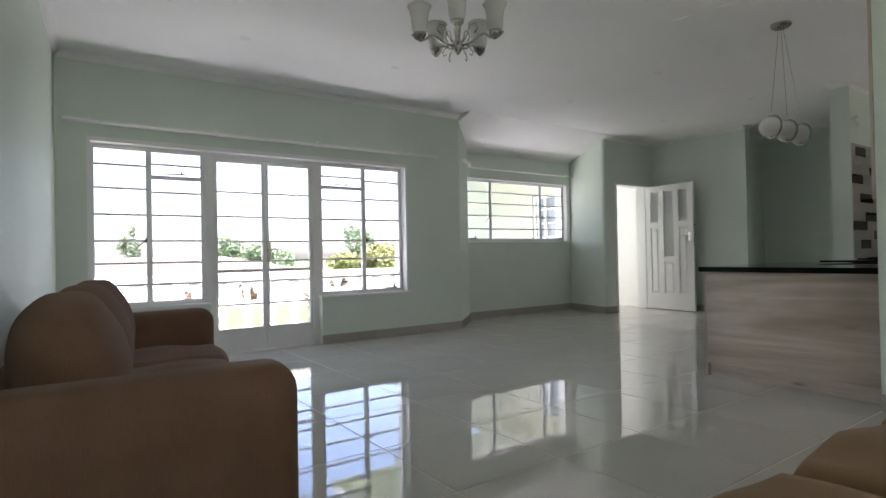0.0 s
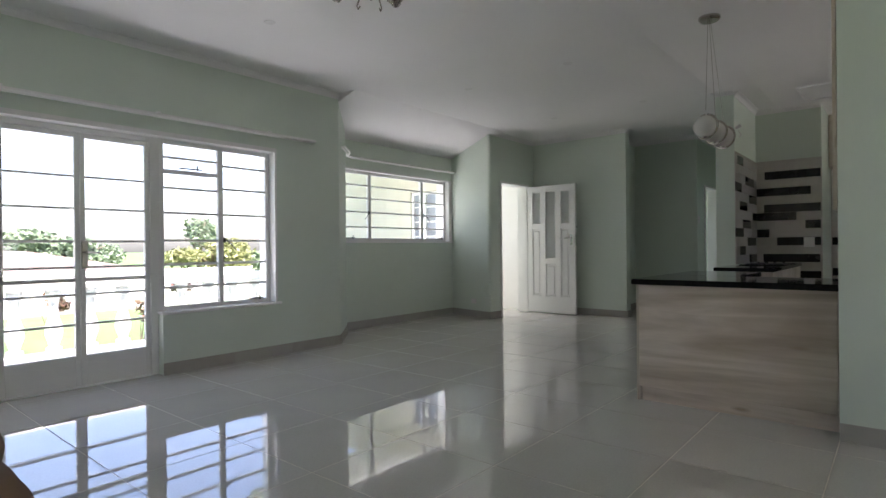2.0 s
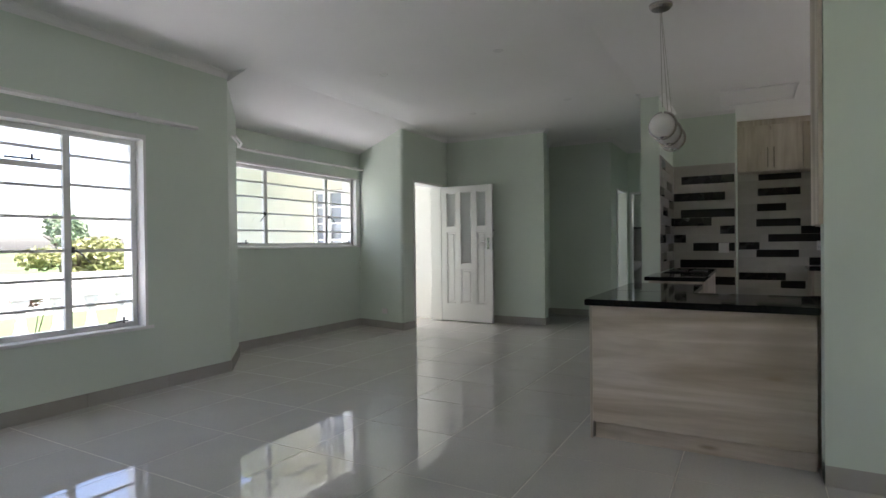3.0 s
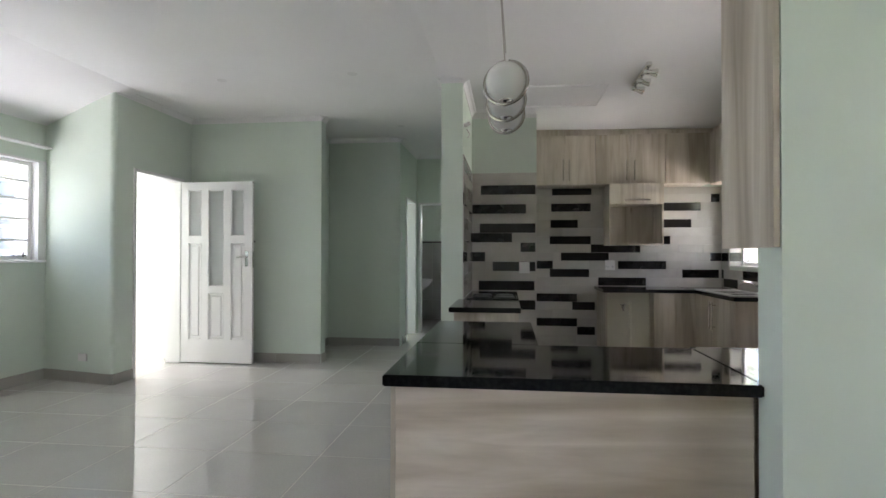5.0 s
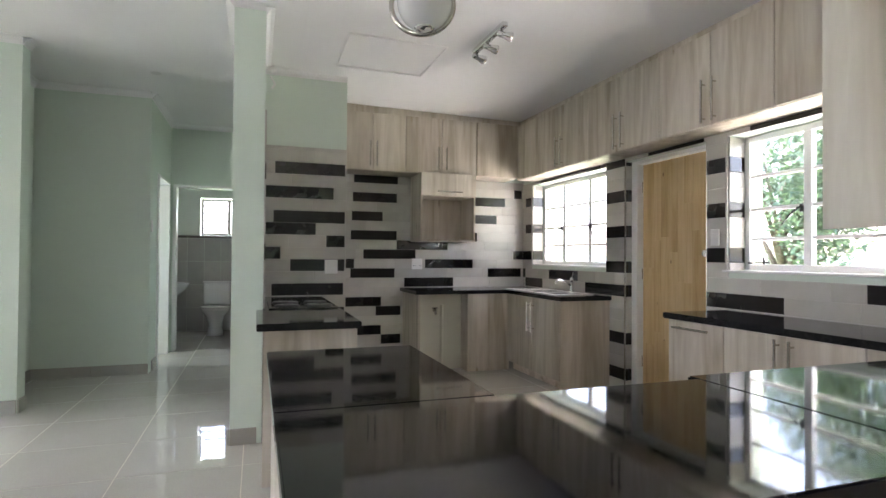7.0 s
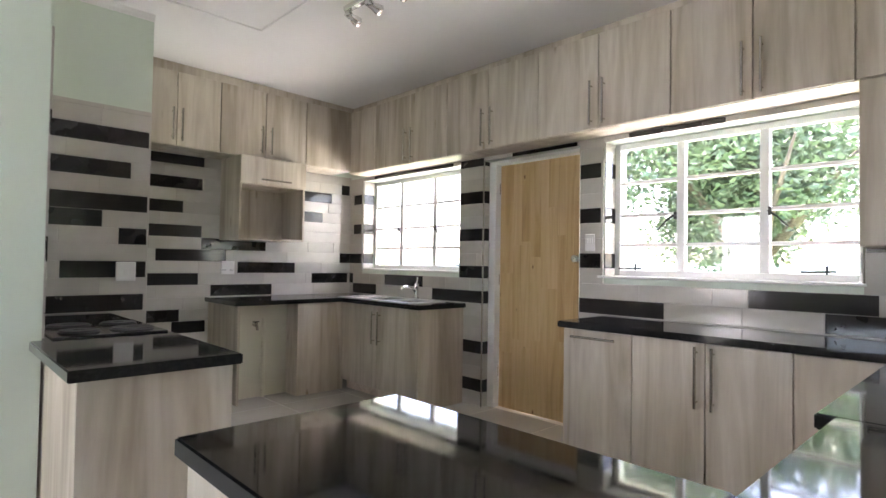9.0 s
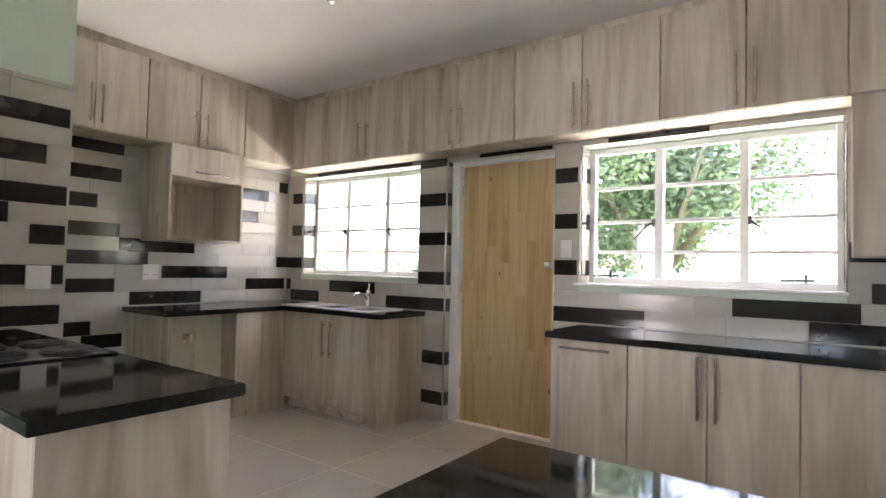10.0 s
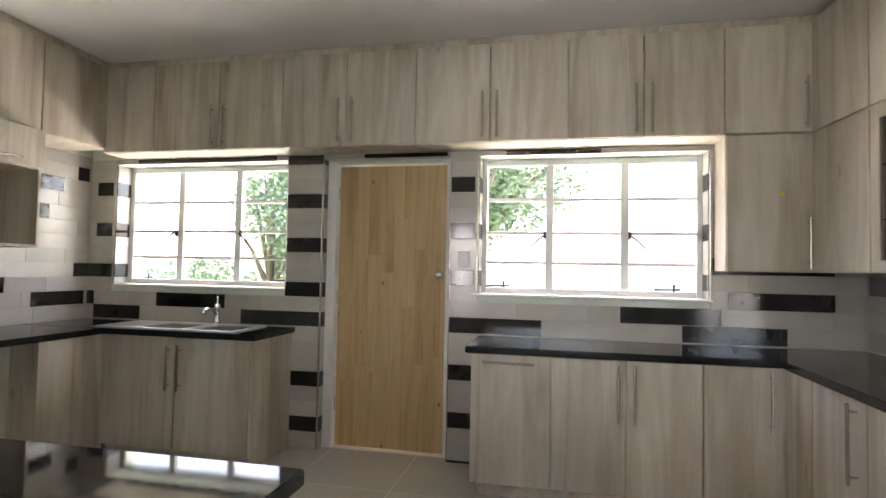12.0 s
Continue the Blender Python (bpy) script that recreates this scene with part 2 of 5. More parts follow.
def pine():
    m = mat("pine_board", (0.62, 0.40, 0.18), 0.4)
    info = m.node_tree.nodes.new("ShaderNodeObjectInfo")
    tc = m.node_tree.nodes.new("ShaderNodeTexCoord")
    geo = m.node_tree.nodes.new("ShaderNodeNewGeometry")
    comb = m.node_tree.nodes.new("ShaderNodeCombineXYZ")
    sc = node(m, "ShaderNodeMath")
    sc.operation = "MULTIPLY"
    sc.inputs[1].default_value = 19.0
    link(m, geo.outputs["Random Per Island"], sc.inputs[0])
    link(m, sc.outputs[0], comb.inputs["Z"])
    link(m, sc.outputs[0], comb.inputs["X"])
    off = m.node_tree.nodes.new("ShaderNodeVectorMath")
    off.operation = "ADD"
    link(m, tc.outputs["Object"], off.inputs[0])
    link(m, comb.outputs[0], off.inputs[1])
    mp = m.node_tree.nodes.new("ShaderNodeMapping")
    mp.inputs["Scale"].default_value = (1, 1, 0.06)
    link(m, off.outputs[0], mp.inputs["Vector"])
    n = node(m, "ShaderNodeTexNoise", Scale=15.0, Detail=7.0, Roughness=0.62, Distortion=0.7)
    link(m, mp.outputs["Vector"], n.inputs["Vector"])
    grain = ramp(m, n.outputs["Fac"], [(0.3, (0.30, 0.165, 0.065)), (0.42, (0.53, 0.335, 0.15)), (0.55, (0.66, 0.47, 0.25)), (0.75, (0.74, 0.56, 0.33))])
    each = ramp(m, geo.outputs["Random Per Island"], [(0.0, (0.50, 0.31, 0.14)), (0.5, (0.62, 0.43, 0.21)), (1.0, (0.72, 0.54, 0.30))])
    kv = node(m, "ShaderNodeTexVoronoi", Scale=3.2)
    km = m.node_tree.nodes.new("ShaderNodeMapping")
    km.inputs["Scale"].default_value = (2.4, 2.4, 1.2)
    link(m, off.outputs[0], km.inputs["Vector"])
    link(m, km.outputs["Vector"], kv.inputs["Vector"])
    knot = ramp(m, kv.outputs["Distance"], [(0.035, (1, 1, 1)), (0.085, (0, 0, 0))])
    c = mixed(m, 0.42, grain, each)
    link(m, mixed(m, knot, c, (0.24, 0.12, 0.045)), bsdf(m).inputs["Base Color"])
    return m


M_PINE = pine()


# ---- building helpers ----
def box(bm, x0, x1, y0, y1, z0, z1, bevel=0.0, seg=1):
    m = Matrix.LocRotScale(((x0 + x1) / 2, (y0 + y1) / 2, (z0 + z1) / 2), None, (abs(x1 - x0), abs(y1 - y0), abs(z1 - z0)))
    made = bmesh.ops.create_cube(bm, size=1.0, matrix=m)
    if bevel:
        edges = list({e for v in made["verts"] for e in v.link_edges})
        bmesh.ops.bevel(bm, geom=edges, offset=bevel, segments=seg, profile=0.5, affect="EDGES")


def quad_prism(bm, pts, z0, z1):
    """Upright prism over a plan outline, counter-clockwise."""
    lo = [bm.verts.new((x, y, z0)) for x, y in pts]
    hi = [bm.verts.new((x, y, z1)) for x, y in pts]
    n = len(pts)
    bm.faces.new(lo[::-1])
    bm.faces.new(hi)
    for i in range(n):
        bm.faces.new((lo[i], lo[(i + 1) % n], hi[(i + 1) % n], hi[i]))


def lathe(bm, profile, m=Matrix(), steps=20):
    """Turned body: profile of (radius, height) about z, placed by m."""
    rings = []
    for r, h in profile:
        rings.append([bm.verts.new(m @ Vector((r * math.cos(2 * math.pi * i / steps), r * math.sin(2 * math.pi * i / steps), h))) for i in range(steps)])
    for a, b in zip(rings, rings[1:]):
        for i in range(steps):
            j = (i + 1) % steps
            bm.faces.new((a[i], a[j], b[j], b[i]))
    bm.faces.new(rings[0][::-1])
    bm.faces.new(rings[-1])


def tube(bm, pts, r, steps=8, taper=None):
    """A round bar along points."""
    pts = [Vector(p) for p in pts]
    rings = []
    side = None
    for i, p in enumerate(pts):
        d = (pts[min(i + 1, len(pts) - 1)] - pts[max(i - 1, 0)]).normalized()
        if side is None:
            side = d.cross(Vector((0.3, 0.2, 1))).normalized() if abs(d.z) < 0.95 else d.cross(Vector((1, 0, 0))).normalized()
        side = (side - d * side.dot(d)).normalized()
        up = d.cross(side)
        rad = r if taper is None else r + (taper - r) * i / (len(pts) - 1)
        rings.append([bm.verts.new(p + rad * (math.cos(2 * math.pi * k / steps) * side + math.sin(2 * math.pi * k / steps) * up)) for k in range(steps)])
    for a, b in zip(rings, rings[1:]):
        for i in range(steps):
            j = (i + 1) % steps
            bm.faces.new((a[i], a[j], b[j], b[i]))
    bm.faces.new(rings[0][::-1])
    bm.faces.new(rings[-1])


def part(name, bm, material, parent=None, label="", smooth=False):
    bmesh.ops.recalc_face_normals(bm, faces=bm.faces)
    me = bpy.data.meshes.new(name)
    bm.to_mesh(me)
    bm.free()
    me.materials.append(material)
    if smooth:
        for p in me.polygons:
            p.use_smooth = True
    ob = new(name, me)
    if parent:
        ob.parent = parent
    if label:
        ob["label"] = label
    return ob


def boxpart(name, x0, x1, y0, y1, z0, z1, material, parent=None, label="", bevel=0.0, seg=1):
    bm = bmesh.new()
    box(bm, x0, x1, y0, y1, z0, z1, bevel, seg)
    return part(name, bm, material, parent, label)


def thing(name, label, category, group="", kind="", at=(0, 0, 0)):
    ob = new(name)
    ob.location = at
    return tagged(ob, label, category, group, kind)


def structure(name, bm, material, label, smooth=False):
    return tagged(part(name, bm, material, None, "", smooth), label, kind="structure")


def wall_x(bm, x0, x1, y0, y1, holes, z0=0.0, z1=2.8):
    """A wall along x (thickness y0 to y1) with holes (xa, xb, za, zb)."""
    xs = sorted({x0, x1, *[h[0] for h in holes], *[h[1] for h in holes]})
    for a, b in zip(xs, xs[1:]):
        mid = (a + b) / 2
        cuts = sorted((h[2], h[3]) for h in holes if h[0] < mid < h[1])
        z = z0
        for za, zb in cuts:
            if za > z:
                box(bm, a, b, y0, y1, z, za)
            z = zb
        if z < z1:
            box(bm, a, b, y0, y1, z, z1)


def wall_y(bm, y0, y1, x0, x1, holes, z0=0.0, z1=2.8):
    """A wall along y (thickness x0 to x1) with holes (ya, yb, za, zb)."""
    ys = sorted({y0, y1, *[h[0] for h in holes], *[h[1] for h in holes]})
    for a, b in zip(ys, ys[1:]):
        mid = (a + b) / 2
        cuts = sorted((h[2], h[3]) for h in holes if h[0] < mid < h[1])
        z = z0
        for za, zb in cuts:
            if za > z:
                box(bm, x0, x1, a, b, z, za)
            z = zb
        if z < z1:
            box(bm, x0, x1, a, b, z, z1)


# ---- large structure ----
CEIL = 2.8
TOP = 3.1
# living room front wall with the glazed door between two windows
bm = bmesh.new()
wall_x(bm, 0.6, 5.79, 6.98, 7.26, [(1.70, 2.70, 0.54, 2.06), (2.70, 3.86, -0.02, 2.06), (3.86, 4.98, 0.54, 2.06)], -0.02, TOP)
structure("wall_north", bm, M_WALL, "pale mint painted plaster wall of the living room")
# splayed return to the bay, and the bay wall
bm = bmesh.new()
quad_prism(bm, [(5.79, 6.98), (6.34, 7.52), (6.34, 7.71), (6.40, 7.71), (6.40, 7.95), (5.79, 7.95)], -0.02, TOP)
structure("wall_bay_return", bm, M_WALL, "pale mint splayed wall beside the bay window")
bm = bmesh.new()
wall_x(bm, 6.40, 8.71, 7.71, 7.95, [(6.42, 8.70, 1.16, 2.13)], -0.02, TOP)
structure("wall_bay", bm, M_WALL, "pale mint wall under and round the bay window")
# pier at the inner doorway and the doorway wall
bm = bmesh.new()
quad_prism(bm, [(8.535, 6.88), (8.538, 6.858), (8.548, 6.844), (8.57, 6.838), (8.80, 6.838), (8.80, 7.95), (8.71, 7.95), (8.71, 7.71)], -0.02, TOP)
structure("wall_pier", bm, M_WALL, "pale mint wall pier beside the open doorway")
bm = bmesh.new()
wall_x(bm, 8.80, 9.95, 6.84, 7.02, [(8.80, 9.64, -0.02, 2.08)], -0.02, TOP)
structure("wall_doorway", bm, M_WALL, "pale mint wall over the inner doorway")
bm = bmesh.new()
wall_y(bm, 5.27, 6.84, 9.80, 9.95, [], -0.02, TOP)
structure("wall_east", bm, M_WALL, "pale mint wall behind the open panelled door")
# passage
bm = bmesh.new()
wall_x(bm, 9.95, 11.05, 5.60, 5.75, [], -0.02, TOP)
structure("wall_passage_north", bm, M_WALL, "pale mint passage wall")
bm = bmesh.new()
wall_y(bm, 4.61, 5.75, 11.05, 11.20, [], -0.02, TOP)
structure("wall_passage_end", bm, M_WALL, "pale mint passage wall with light switch")
bm = bmesh.new()
wall_x(bm, 11.20, 12.40, 4.61, 4.75, [(11.45, 12.25, -0.02, 2.05)], -0.02, TOP)
structure("wall_hall_north", bm, M_WALL, "pale mint hall wall with white door frame")
bm = bmesh.new()
wall_y(bm, 3.40, 5.0, 12.40, 12.52, [(3.84, 4.58, -0.02, 2.05)], -0.02, TOP)
structure("wall_hall_end", bm, M_WALL, "pale mint wall round the bathroom doorway")
bm = bmesh.new()
wall_x(bm, 8.60, 12.40, 3.56, 3.75, [], -0.02, TOP)
structure("wall_stub", bm, M_WALL, "pale mint wall end between hall and stove niche")
# niche, kitchen back wall, window wall
bm = bmesh.new()
quad_prism(bm, [(9.77, 2.86), (11.10, 2.86), (11.10, 3.56), (9.77, 3.56)], -0.02, TOP)
structure("wall_niche", bm, M_WALL, "pale green painted wall above the stove niche")
bm = bmesh.new()
wall_y(bm, 0.56, 2.86, 10.87, 11.10, [], -0.02, TOP)
structure("wall_kitchen_back", bm, M_WALL, "kitchen back wall under strip tiles")
bm = bmesh.new()
wall_x(bm, 5.58, 11.10, 0.26, 0.56, [(6.42, 7.84, 1.10, 2.016), (8.03, 8.94, -0.02, 2.02), (9.21, 10.64, 1.10, 2.016)], -0.02, TOP)
structure("wall_kitchen_south", bm, M_WALL, "kitchen outer wall with two windows and a back door")
bm = bmesh.new()
wall_y(bm, -1.5, 2.395, 5.43, 5.58, [], -0.02, TOP)
structure("wall_divider", bm, M_WALL, "pale mint wall between living room and kitchen")
# closing walls
bm = bmesh.new()
quad_prism(bm, [(0.92, -1.5), (1.45, 6.98), (1.20, 7.26), (0.60, 7.26), (0.60, -1.5)], -0.02, TOP)
structure("wall_west", bm, M_WALL, "pale mint wall behind the sofa")
bm = bmesh.new()
wall_x(bm, 0.60, 5.58, -1.7, -1.5, [(2.0, 4.8, 0.7, 2.1)], -0.02, TOP)
structure("wall_south", bm, M_WALL, "plain mint wall behind the camera")
# unseen room off the hall, added to let a fill in at its doorway
bm = bmesh.new()
wall_y(bm, 5.0, 6.7, 12.40, 12.52, [], -0.02, TOP)
wall_y(bm, 5.75, 6.7, 11.05, 11.20, [], -0.02, TOP)
wall_x(bm, 11.20, 12.40, 6.6, 6.7, [(11.4, 12.3, 0.9, 2.05)], -0.02, TOP)
structure("wall_side_room", bm, M_WALL, "pale mint walls of an unseen room, added to light the hall")
# bathroom shell
bm = bmesh.new()
wall_y(bm, 3.20, 5.20, 14.30, 14.45, [(3.83, 4.44, 1.48, 2.08)], -0.02, TOP)
structure("wall_bathroom_end", bm, M_WALL, "bathroom wall with a small louvred window")
bm = bmesh.new()
wall_x(bm, 12.52, 14.30, 4.85, 5.0, [], -0.02, TOP)
wall_x(bm, 12.52, 14.30, 3.25, 3.40, [], -0.02, TOP)
structure("wall_bathroom_side", bm, M_WALL, "pale mint bathroom side walls above grey tiles")
# white room beyond the doorway; its window opening is unseen, added for the fill
bm = bmesh.new()
wall_y(bm, 7.02, 9.9, 9.80, 9.95, [(8.0, 9.5, 0.6, 2.3)], -0.02, TOP)
wall_x(bm, 8.95, 9.95, 9.9, 10.05, [], -0.02, TOP)
structure("wall_white_room", bm, M_WHITEWALL, "bright white wall of the entrance beyond the doorway")

# ceiling: level over the living room, falling slightly to the kitchen windows, raked over the bay
def slab(bm, pts, thick):
    a = [bm.verts.new(p) for p in pts]
    b = [bm.verts.new((x, y, z + thick)) for x, y, z in pts]
    bm.faces.new(a)
    bm.faces.new(b[::-1])
    for i in range(len(pts)):
        bm.faces.new((a[i], b[i], b[(i + 1) % len(pts)], a[(i + 1) % len(pts)]))


KITCHEN_CEIL = 2.71
bm = bmesh.new()
slab(bm, [(0.6, 3.75, CEIL), (14.45, 3.75, CEIL), (14.45, 6.70, CEIL), (0.6, 6.70, CEIL)], 0.1)
slab(bm, [(0.6, -1.7, CEIL), (5.5, -1.7, CEIL), (5.5, 3.75, CEIL), (0.6, 3.75, CEIL)], 0.1)
slab(bm, [(5.5, 0.3, KITCHEN_CEIL), (14.45, 0.3, KITCHEN_CEIL), (14.45, 3.3, 2.755), (5.5, 3.3, 2.755)], 0.1)
slab(bm, [(5.5, 3.3, 2.755), (14.45, 3.3, 2.755), (14.45, 3.75, CEIL), (5.5, 3.75, CEIL)], 0.1)
slab(bm, [(0.6, 6.70, CEIL), (5.79, 6.70, CEIL), (5.79, 6.98, CEIL), (0.6, 6.98, CEIL)], 0.1)
slab(bm, [(8.71, 6.70, CEIL), (9.95, 6.70, CEIL), (9.95, 10.05, CEIL), (8.71, 10.05, CEIL)], 0.1)
slab(bm, [(5.79, 6.70, CEIL), (8.71, 6.70, CEIL), (8.71, 7.71, 2.50), (5.79, 7.71, 2.50)], 0.3)
structure("ceiling", bm, M_CEIL, "smooth white painted ceiling, raked over the bay")
# unseen roof, added to shade windows; cut short by the kitchen to admit sky
bm = bmesh.new()
box(bm, 0.0, 5.5, -2.2, 7.75, TOP, TOP + 0.15)
box(bm, 5.5, 14.9, -0.35, 7.75, TOP, TOP + 0.15)
box(bm, 5.5, 14.9, 7.75, 10.6, TOP, TOP + 0.15)
structure("roof", bm, M_WHITEWALL, "unseen roof slab with white eaves, added to shade the windows")
# floor under the tiles
bm = bmesh.new()
box(bm, 0.6, 14.45, -1.7, 7.26, -0.15, -0.0015)
box(bm, 5.79, 9.95, 7.26, 10.05, -0.15, -0.0015)
structure("floor", bm, M_GROUT, "cream grout bed under the polished floor tiles")

# ---- windows and doors ----
def stay(parent, x, y, z, long=0.16):
    """Window stay: flat bar with a peg, lying on the bottom rail."""
    bm = bmesh.new()
    tube(bm, [(x, y, z), (x + long, y + 0.01, z + 0.004)], 0.007, 6)
    tube(bm, [(x + long * 0.75, y, z - 0.012), (x + long * 0.75, y, z + 0.025)], 0.007, 6)
    lathe(bm, [(0.002, 0.022), (0.008, 0.026), (0.008, 0.034), (0.002, 0.038)], pose(x + long * 0.75, y, z), 8)
    part("window_stay", bm, M_BLACKMETAL, parent, "dark metal stay bar")


def latch(parent, x, y, z, lean):
    """Cockspur handle on a casement stile."""
    bm = bmesh.new()
    box(bm, x - 0.008, x + 0.008, y - 0.012, y + 0.012, z - 0.025, z + 0.025, 0.003)
    tube(bm, [(x, y, z), (x, y - 0.03, z), (x + lean * 0.045, y - 0.038, z - 0.035), (x + lean * 0.10, y - 0.038, z - 0.095)], 0.009, 6, 0.005)
    part("window_latch", bm, M_BLACKMETAL, parent, "dark cockspur handle")


def steel_window(name, label, x0, x1, z0, z1, mullions, bars, m, skip=()):
    """Steel casement window in local x (width) and z; y = 0 is the glass plane, the room is at -y. bars: (column, z)."""
    w = thing(name, label, "window", kind="structure")
    w.matrix_world = m
    f = 0.04
    bm = bmesh.new()
    box(bm, x0, x0 + f, -0.022, 0.022, z0, z1, 0.004)
    box(bm, x1 - f, x1, -0.022, 0.022, z0, z1, 0.004)
    box(bm, x0 + f, x1 - f, -0.021, 0.021, z1 - f, z1, 0.004)
    box(bm, x0 + f, x1 - f, -0.021, 0.021, z0, z0 + f, 0.004)
    part("window_frame", bm, M_WHITE, w, "white painted steel frame")
    edges = [x0 + f, *mullions, x1 - f]
    for x in mullions:
        boxpart("mullion", x - 0.025, x + 0.025, -0.026, 0.02, z0 + f, z1 - f, M_WHITE, w, "", 0.003)
    for c in range(len(edges) - 1):
        a = edges[c] + (0.025 if c else 0)
        b = edges[c + 1] - (0.025 if c < len(edges) - 2 else 0)
        zs = [q[1] for q in bars if q[0] == c or q[0] < 0]
        for q in bars:
            if q[0] == c or q[0] < 0:
                t = q[2] if len(q) > 2 else 0.011
                boxpart("glazing_bar", a, b, -0.016, 0.012, q[1] - t, q[1] + t, M_WHITE, w, "", 0.003)
        levels = [z0 + f, *sorted(zs), z1 - f]
        for lo, hi in zip(levels, levels[1:]):
            p = boxpart("pane", a, b, -0.002, 0.002, lo, hi, M_GLASS, w)
            p.visible_shadow = False
    return w


ROWS_Z = (0.74, 0.945, 1.155, 1.40, 1.645, 1.862)
VENT_Z = ((0.74,), (0.945,), (1.155,), (1.40,), (1.62,), (1.765, 0.02), (1.89,))
Y_GLASS = 7.10
win = steel_window("window_1", "white steel casement window with thin glazing bars", 1.70, 2.68, 0.54, 2.043, [2.18],
                   [(0, z) for z in ROWS_Z] + [(1, *q) for q in VENT_Z], pose(0, Y_GLASS, 0))
stay(win, 2.30, -0.03, 1.80, 0.22)
latch(win, 2.15, -0.035, 1.16, -1)
win = steel_window("window_2", "white steel casement window with thin glazing bars", 3.88, 4.96, 0.54, 2.043, [4.44],
                   [(0, *q) for q in VENT_Z] + [(1, z) for z in ROWS_Z], pose(0, Y_GLASS, 0))
stay(win, 4.05, -0.03, 1.80, 0.22)
stay(win, 4.72, -0.03, 0.585, 0.16)
latch(win, 4.47, -0.035, 1.16, 1)

# glazed double door
gd = thing("door_1", "closed white steel double door with glazed leaves", "door", kind="structure", at=(0, 0, 0))
gd.matrix_world = pose(0, Y_GLASS, 0)
bm = bmesh.new()
box(bm, 2.68, 2.76, -0.03, 0.03, 0, 2.043, 0.004)
box(bm, 3.80, 3.88, -0.03, 0.03, 0, 2.043, 0.004)
box(bm, 2.76, 3.80, -0.03, 0.03, 2.0, 2.043, 0.004)
part("door_frame", bm, M_WHITE, gd, "white steel frame")
boxpart("threshold", 2.76, 3.80, -0.05, 0.05, -0.001, 0.012, M_WHITE, gd, "low white threshold strip", 0.002)
for side, (xa, xb) in enumerate(((2.762, 3.278), (3.282, 3.798))):
    bm = bmesh.new()
    box(bm, xa, xa + 0.035, -0.02, 0.02, 0.01, 1.998, 0.004)
    box(bm, xb - 0.035, xb, -0.02, 0.02, 0.01, 1.998, 0.004)
    box(bm, xa + 0.035, xb - 0.035, -0.019, 0.019, 1.96, 1.998, 0.003)
    box(bm, xa + 0.035, xb - 0.035, -0.019, 0.019, 0.01, 0.25, 0.003)
    leaf = part("door_leaf", bm, M_WHITE, gd, "white steel leaf with kick panel")
    zs = (0.493, 0.728, 0.843, 0.942, 1.146, 1.404, 1.656)
    for z in zs:
        t = 0.016 if z == 0.843 else 0.0095
        boxpart("glazing_bar", xa + 0.035, xb - 0.035, -0.015, 0.012, z - t, z + t, M_WHITE, leaf, "", 0.003)
    lv = [0.25, *zs, 1.96]
    for lo, hi in zip(lv, lv[1:]):
        p = boxpart("pane", xa + 0.035, xb - 0.035, -0.002, 0.002, lo, hi, M_GLASS, leaf)
        p.visible_shadow = False
    if side:
        bm = bmesh.new()
        box(bm, xa + 0.004, xa + 0.05, -0.028, -0.019, 0.93, 1.15, 0.003)
        tube(bm, [(xa + 0.027, -0.028, 1.06), (xa + 0.027, -0.07, 1.06), (xa + 0.12, -0.072, 1.055)], 0.008, 8)
        part("door_handle", bm, M_STEEL, leaf, "steel lever handle on a long plate")

# bay window: three columns, the side ones opening
win = steel_window("window_3", "wide white steel window in the bay", 6.43, 8.62, 1.17, 2.12, [6.98, 8.06],
                   [(-1, z) for z in (1.36, 1.565, 1.755, 1.93)], pose(0, 7.80, 0))
stay(win, 6.55, -0.03, 1.21)
stay(win, 8.40, -0.03, 1.21)
latch(win, 6.95, -0.035, 1.56, -1)
latch(win, 8.09, -0.035, 1.56, 1)

# kitchen windows: three columns, four rows; seen from the room they lie behind a tiled reveal
K_ROWS = (1.315, 1.515, 1.74)
win = steel_window("window_4", "white steel kitchen window over the sink", -10.637, -9.214, 1.106, 2.012, [-10.175, -9.685],
                   [(-1, z) for z in K_ROWS], pose(0, 0.40, 0, 0, 0, 180))
stay(win, -10.56, -0.03, 1.155)
stay(win, -9.40, -0.03, 1.155)
latch(win, -10.205, -0.035, 1.50, -1)
latch(win, -9.655, -0.035, 1.50, 1)
win = steel_window("window_5", "white steel kitchen window over the worktop", -7.837, -6.424, 1.106, 2.012, [-7.38, -6.90],
                   [(-1, z) for z in K_ROWS], pose(0, 0.40, 0, 0, 0, 180))
stay(win, -7.80, -0.03, 1.155)
stay(win, -6.72, -0.03, 1.155)
latch(win, -7.41, -0.035, 1.50, -1)
latch(win, -6.87, -0.035, 1.50, 1)
for xa, xb, front in ((9.216, 10.635, 0.568), (6.41, 7.88, 0.582)):
    bm = bmesh.new()
    box(bm, xa, xb, 0.425, front, 1.09, 1.106, 0.004)
    structure("window_sill", bm, M_WHITE, "white window sill ledge")
steel_window("window_6", "small white louvred bathroom window", -4.43, -3.84, 1.49, 2.07, [-4.02],
             [(-1, z) for z in (1.60, 1.72, 1.84, 1.96)], pose(14.36, 0, 0, 0, 0, -90))
# window out of sight, added beside the entrance fill
steel_window("window_7", "unseen white steel window, added to light the entrance", -9.49, -8.01, 0.61, 2.29, [-9.0, -8.5],
             [(-1, z) for z in (1.0, 1.4, 1.8)], pose(9.87, 0, 0, 0, 0, -90))

